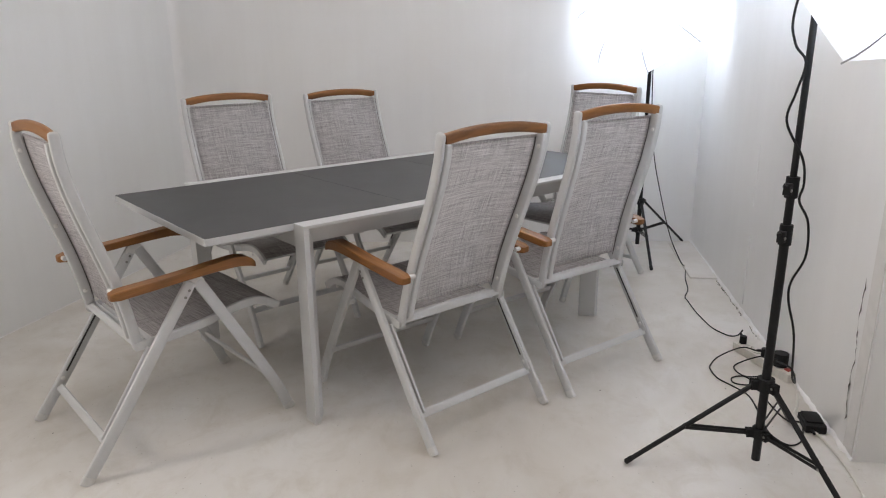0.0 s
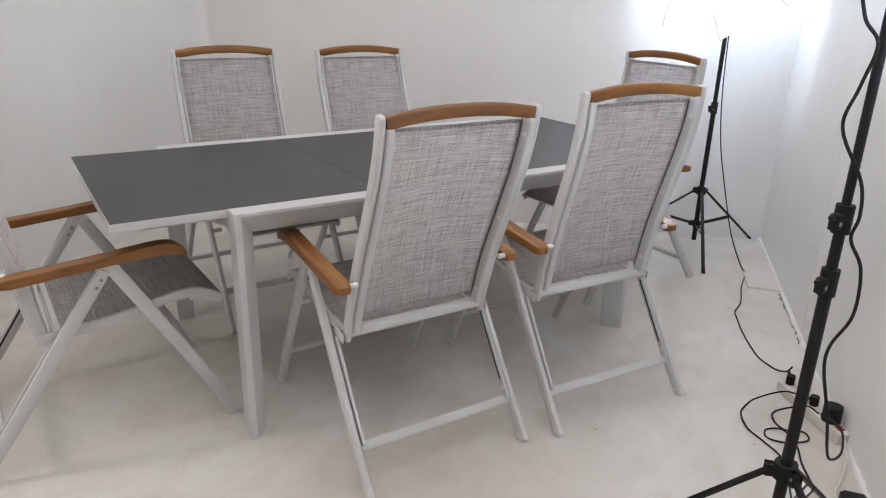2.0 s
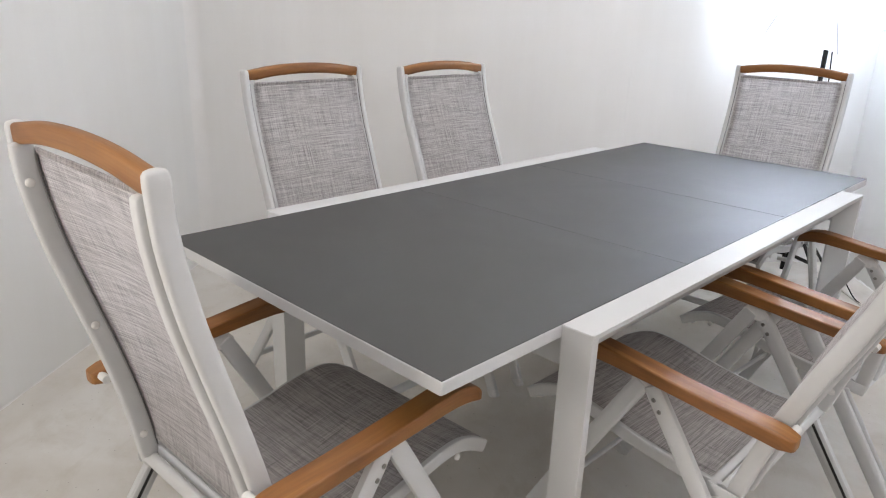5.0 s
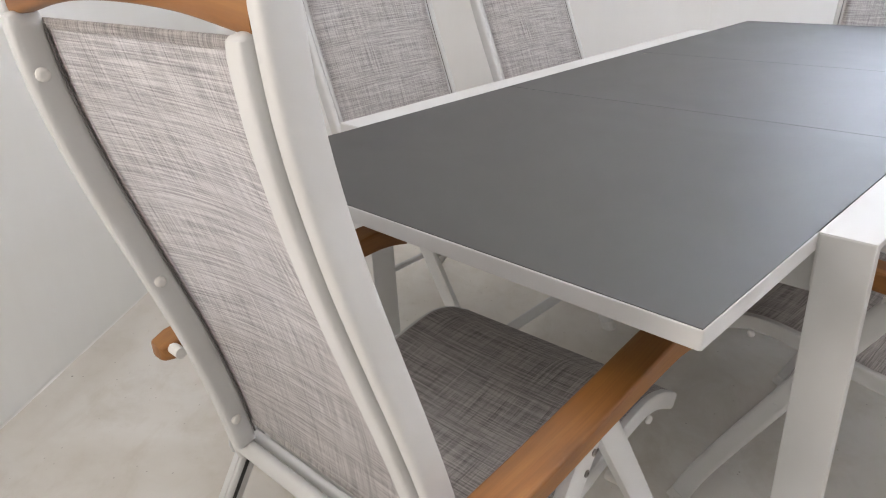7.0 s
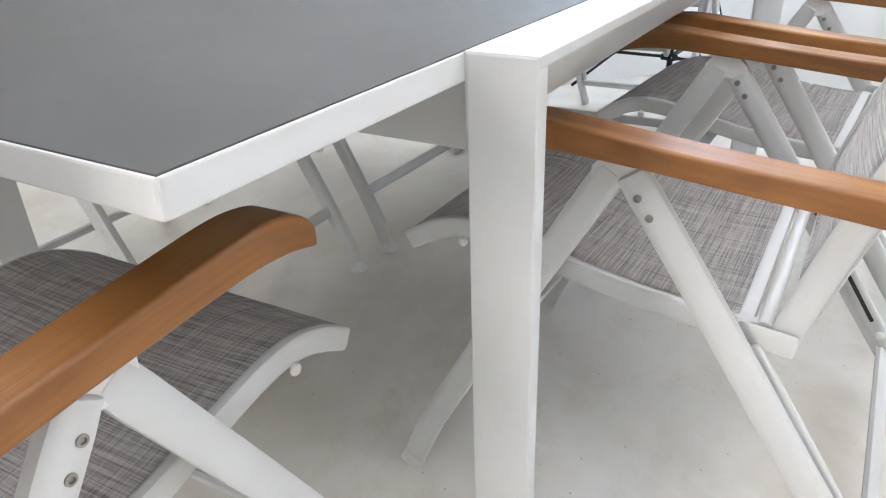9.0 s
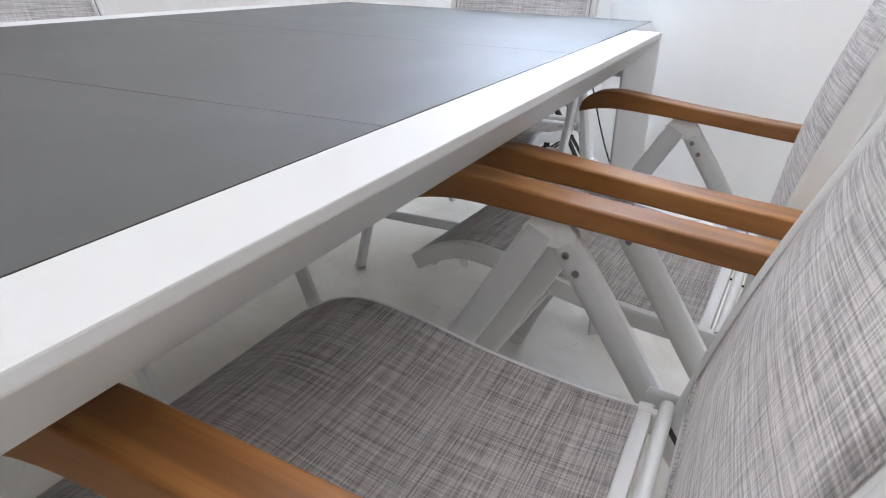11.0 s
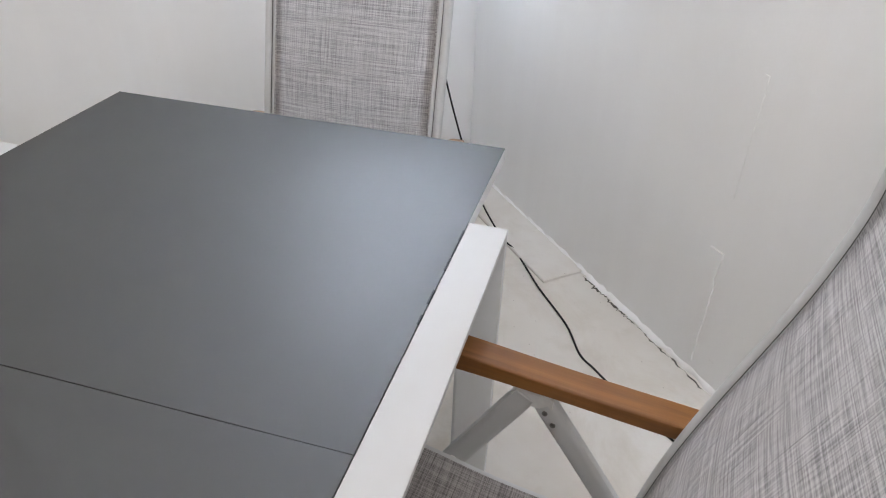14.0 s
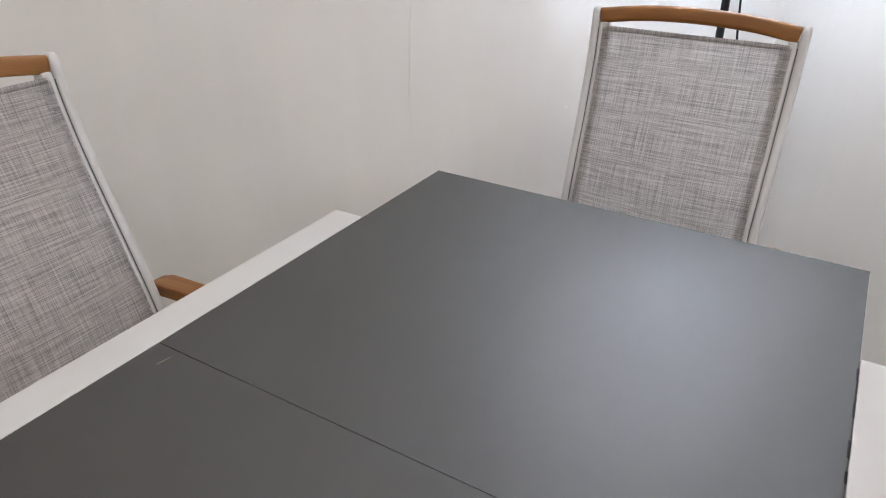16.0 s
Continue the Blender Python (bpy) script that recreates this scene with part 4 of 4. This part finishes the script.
def lamp_head(at, way, power, colour, bulb):
    ob = thing("lamp_head", "black lamp holder with a large white bulb", "photo lamp", "photo lamps")
    ob.matrix_basis = Matrix.Translation(at) @ Vector(way).to_track_quat("Z", "Y").to_matrix().to_4x4()
    part("holder", tube(bmesh.new(), [(0, 0, -0.09), (0, 0, -0.08), (0, 0, 0.0), (0, 0, 0.012)], 0.030, 18), RUBBER, ob)
    part("clamp", box(bmesh.new(), (-0.018, -0.075, -0.07), (0.018, 0.018, -0.03), 0.004), RUBBER, ob)
    bm = bmesh.new()
    bmesh.ops.create_uvsphere(bm, u_segments=20, v_segments=14, radius=0.045)
    for v in bm.verts:
        v.co = Vector((v.co.x, v.co.y, v.co.z * 1.35 + 0.075))
    part("bulb", bm, bulb, ob, "white glowing bulb")
    lamp = bpy.data.lights.new("bulb_light", "SPOT")
    lamp.energy, lamp.color, lamp.shadow_soft_size, lamp.spot_size, lamp.spot_blend = power, colour, 0.05, radians(150), 0.5
    light = new("bulb_light", lamp)
    way = Vector(way).normalized()
    light.matrix_basis = look(Vector(at) + way * 0.16, Vector(at) + way)
    return ob


STAND_A, STAND_B = Vector((0.060, -1.718, 0)), Vector((1.944, 0.021, 0))
stand = light_stand((132, 9, 251), 0.315, 1.72, 0.405, (0.795, 0.935))
stand.matrix_basis = Matrix.Translation(STAND_A)
stand = light_stand((-10, 110, 226), 0.343, 1.60, 0.44, (0.810, 1.22))
stand.matrix_basis = Matrix.Translation(STAND_B)
OUT_A, OUT_B = Vector((-0.45, -0.89, -0.05)).normalized(), Vector((-0.940, -0.242, 0.239)).normalized()
RIM_A, RIM_B = Vector((-0.047, -1.987, 1.685)), Vector((1.848, 0.026, 1.582))
umbrella(RIM_A + OUT_A * 0.17, OUT_A, (-0.134, 0.096, -0.403), 0.43, 0.17)
umbrella(RIM_B + OUT_B * 0.17, OUT_B, (-0.079, -0.111, -0.422), 0.430, 0.17)
lamp_head(RIM_A - OUT_A * 0.26, OUT_A, 76, kelvin("cool"), DIM_BULB)
lamp_head(RIM_B - OUT_B * 0.16, OUT_B, 152, kelvin("cool"), BULB)


# ---- cables and power ----


def cable(points, r, label, material=None, steps=7):
    bm = tube(bmesh.new(), curve_through(points, steps), r, 8)
    return tagged(part("cable", bm, material or RUBBER), label, "cable", "cables")


def power_strip():
    near, far = Vector((0.786, -1.523, 0)), Vector((0.936, -1.209, 0))
    way = (far - near).normalized()
    m = Matrix.Translation(near) @ Matrix.Rotation(math.atan2(way.y, way.x), 4, "Z")
    long = (far - near).length
    ob = thing("power_strip", "off-white power strip with round sockets and a red switch", "power strip", "", m)
    body = part("body", box(bmesh.new(), (0, -0.028, 0), (long, 0.028, 0.040), 0.006), SOCKET, ob)
    part("switch", box(bmesh.new(), (0.022, -0.011, 0.040), (0.046, 0.011, 0.046), 0.002), RED, ob, "dark red rocker switch")
    for i in range(6):
        c = Vector((0.082 + i * 0.047, 0, 0.0405))
        bm = bmesh.new()
        ring = [(0.0205, 0.0), (0.0205, 0.003), (0.0175, 0.003), (0.0165, -0.001)]
        loops = [[bm.verts.new(c + Vector((r * math.cos(a), r * math.sin(a), h))) for a in (2 * math.pi * k / 18 for k in range(18))] for r, h in ring]
        for p, q in zip(loops, loops[1:]):
            for k in range(18):
                bm.faces.new((p[k], p[(k + 1) % 18], q[(k + 1) % 18], q[k]))
        bm.faces.new(loops[-1])
        socket = part("socket", bm, SOCKET, ob)
        for k in (-1, 1):
            part("hole", tube(bmesh.new(), [c + Vector((0, k * 0.0095, -0.0008)), c + Vector((0, k * 0.0095, 0.0004))], 0.0028, 8), SHADE, socket, "dark pin hole")
    return m


def plug(at, r, tall, label, tail):
    ob = thing("plug", label, "plug", "plugs", Matrix.Translation(at))
    part("body", tube(bmesh.new(), [(0, 0, 0), (0, 0, tall * 0.12), (0, 0, tall * 0.7), (0, 0, tall * 0.95), (0, 0, tall)], r, 16), RUBBER, ob)
    part("collar", tube(bmesh.new(), [(0, 0, tall * 0.6), Vector(tail) * 0.6 + Vector((0, 0, tall * 0.6)), Vector(tail) + Vector((0, 0, tall * 0.55))], 0.006, 8), RUBBER, ob)


strip = power_strip()
FIRST, FOURTH, SIXTH = (strip @ Vector((0.082 + k * 0.047, 0, 0.042)) for k in (5, 2, 0))
plug(FIRST, 0.015, 0.034, "small black plug in the power strip", (0.03, 0.03, 0.01))
plug(FOURTH, 0.015, 0.034, "small black plug in the power strip", (-0.03, 0.02, 0.01))
plug(SIXTH, 0.030, 0.055, "large black round plug in the power strip", (-0.045, 0.01, 0.0))
cable([(1.935, 0.005, 1.55), (1.930, -0.010, 1.20), (1.905, -0.045, 0.90), (1.876, -0.104, 0.646), (1.886, -0.170, 0.40), (1.890, -0.250, 0.17), (1.880, -0.340, 0.03), (1.845, -0.400, 0.004), (1.730, -0.470, 0.004), (1.640, -0.525, 0.004), (1.490, -0.630, 0.004), (1.370, -0.685, 0.004), (1.320, -0.732, 0.004), (1.250, -0.800, 0.004), (1.180, -0.875, 0.004), (1.080, -1.000, 0.004), (1.050, -1.070, 0.004), (1.040, -1.120, 0.006), (1.020, -1.165, 0.030), (0.985, -1.200, 0.075), FIRST + Vector((0.03, 0.03, 0.03))], 0.0032, "thin black cable running from the lamp across the floor")
side_a = Vector((0.42, -0.90, 0)) * 1.0


def by_pole(z, off):
    return STAND_A + side_a * off + Vector((-0.016, -0.008, z))


cable([by_pole(1.66, 0.0), by_pole(1.42, -0.05), by_pole(1.33, -0.040), by_pole(1.28, -0.008), by_pole(1.20, -0.022), by_pole(1.12, -0.036), by_pole(1.02, 0.016), by_pole(0.95, 0.028), by_pole(0.90, 0.022), by_pole(0.84, 0.052), by_pole(0.74, 0.058), by_pole(0.66, 0.030), by_pole(0.60, 0.030), (0.060, -1.78, 0.50), (0.25, -1.72, 0.28), (0.55, -1.62, 0.12), (0.70, -1.54, 0.10), SIXTH + Vector((-0.045, 0.01, 0.033))], 0.0036, "black lamp cable twisting round the stand")
cable([FOURTH + Vector((-0.03, 0.02, 0.026)), (0.80, -1.29, 0.075), (0.74, -1.225, 0.03), (0.69, -1.217, 0.004), (0.642, -1.242, 0.004), (0.590, -1.305, 0.004), (0.570, -1.38, 0.004), (0.54, -1.46, 0.004), (0.44, -1.55, 0.004), (0.33, -1.64, 0.004), (0.30, -1.72, 0.004), (0.36, -1.74, 0.004), (0.425, -1.715, 0.02)], 0.003, "thin black cable looped on the floor")
cable([SIXTH + Vector((-0.03, 0.03, 0.02)), (0.80, -1.37, 0.06), (0.77, -1.29, 0.006), (0.715, -1.315, 0.004), (0.692, -1.372, 0.004), (0.735, -1.415, 0.004), (0.700, -1.450, 0.004), (0.625, -1.420, 0.006), (0.600, -1.370, 0.004), (0.640, -1.340, 0.004), (0.680, -1.375, 0.008), (0.640, -1.45, 0.004), (0.56, -1.52, 0.004), (0.47, -1.63, 0.004), (0.455, -1.69, 0.02)], 0.003, "thin black cable looped on the floor")
cable([strip @ Vector((0.004, 0.0, 0.018)), (0.728, -1.560, 0.010), (0.680, -1.588, 0.006), (0.58, -1.625, 0.006), (0.50, -1.66, 0.006), (0.42, -1.79, 0.006), (0.25, -1.95, 0.006), (-0.10, -2.20, 0.006)], 0.0048, "thick off-white mains cable on the floor", SOCKET)


def power_adapter():
    m = Matrix.Translation((0.492, -1.718, 0)) @ Matrix.Rotation(radians(38), 4, "Z")
    ob = thing("power_adapter", "black plastic power adapter lying on the floor", "power adapter", "", m)
    part("body", box(bmesh.new(), (-0.052, -0.036, 0.0), (0.052, 0.036, 0.030), 0.006), RUBBER, ob)
    part("lid", box(bmesh.new(), (-0.030, -0.028, 0.030), (0.050, 0.028, 0.036), 0.003), RUBBER, ob)
    part("strain_relief", tube(bmesh.new(), [(-0.052, 0.012, 0.014), (-0.072, 0.014, 0.016), (-0.085, 0.016, 0.018)], 0.005, 8), RUBBER, ob)


power_adapter()
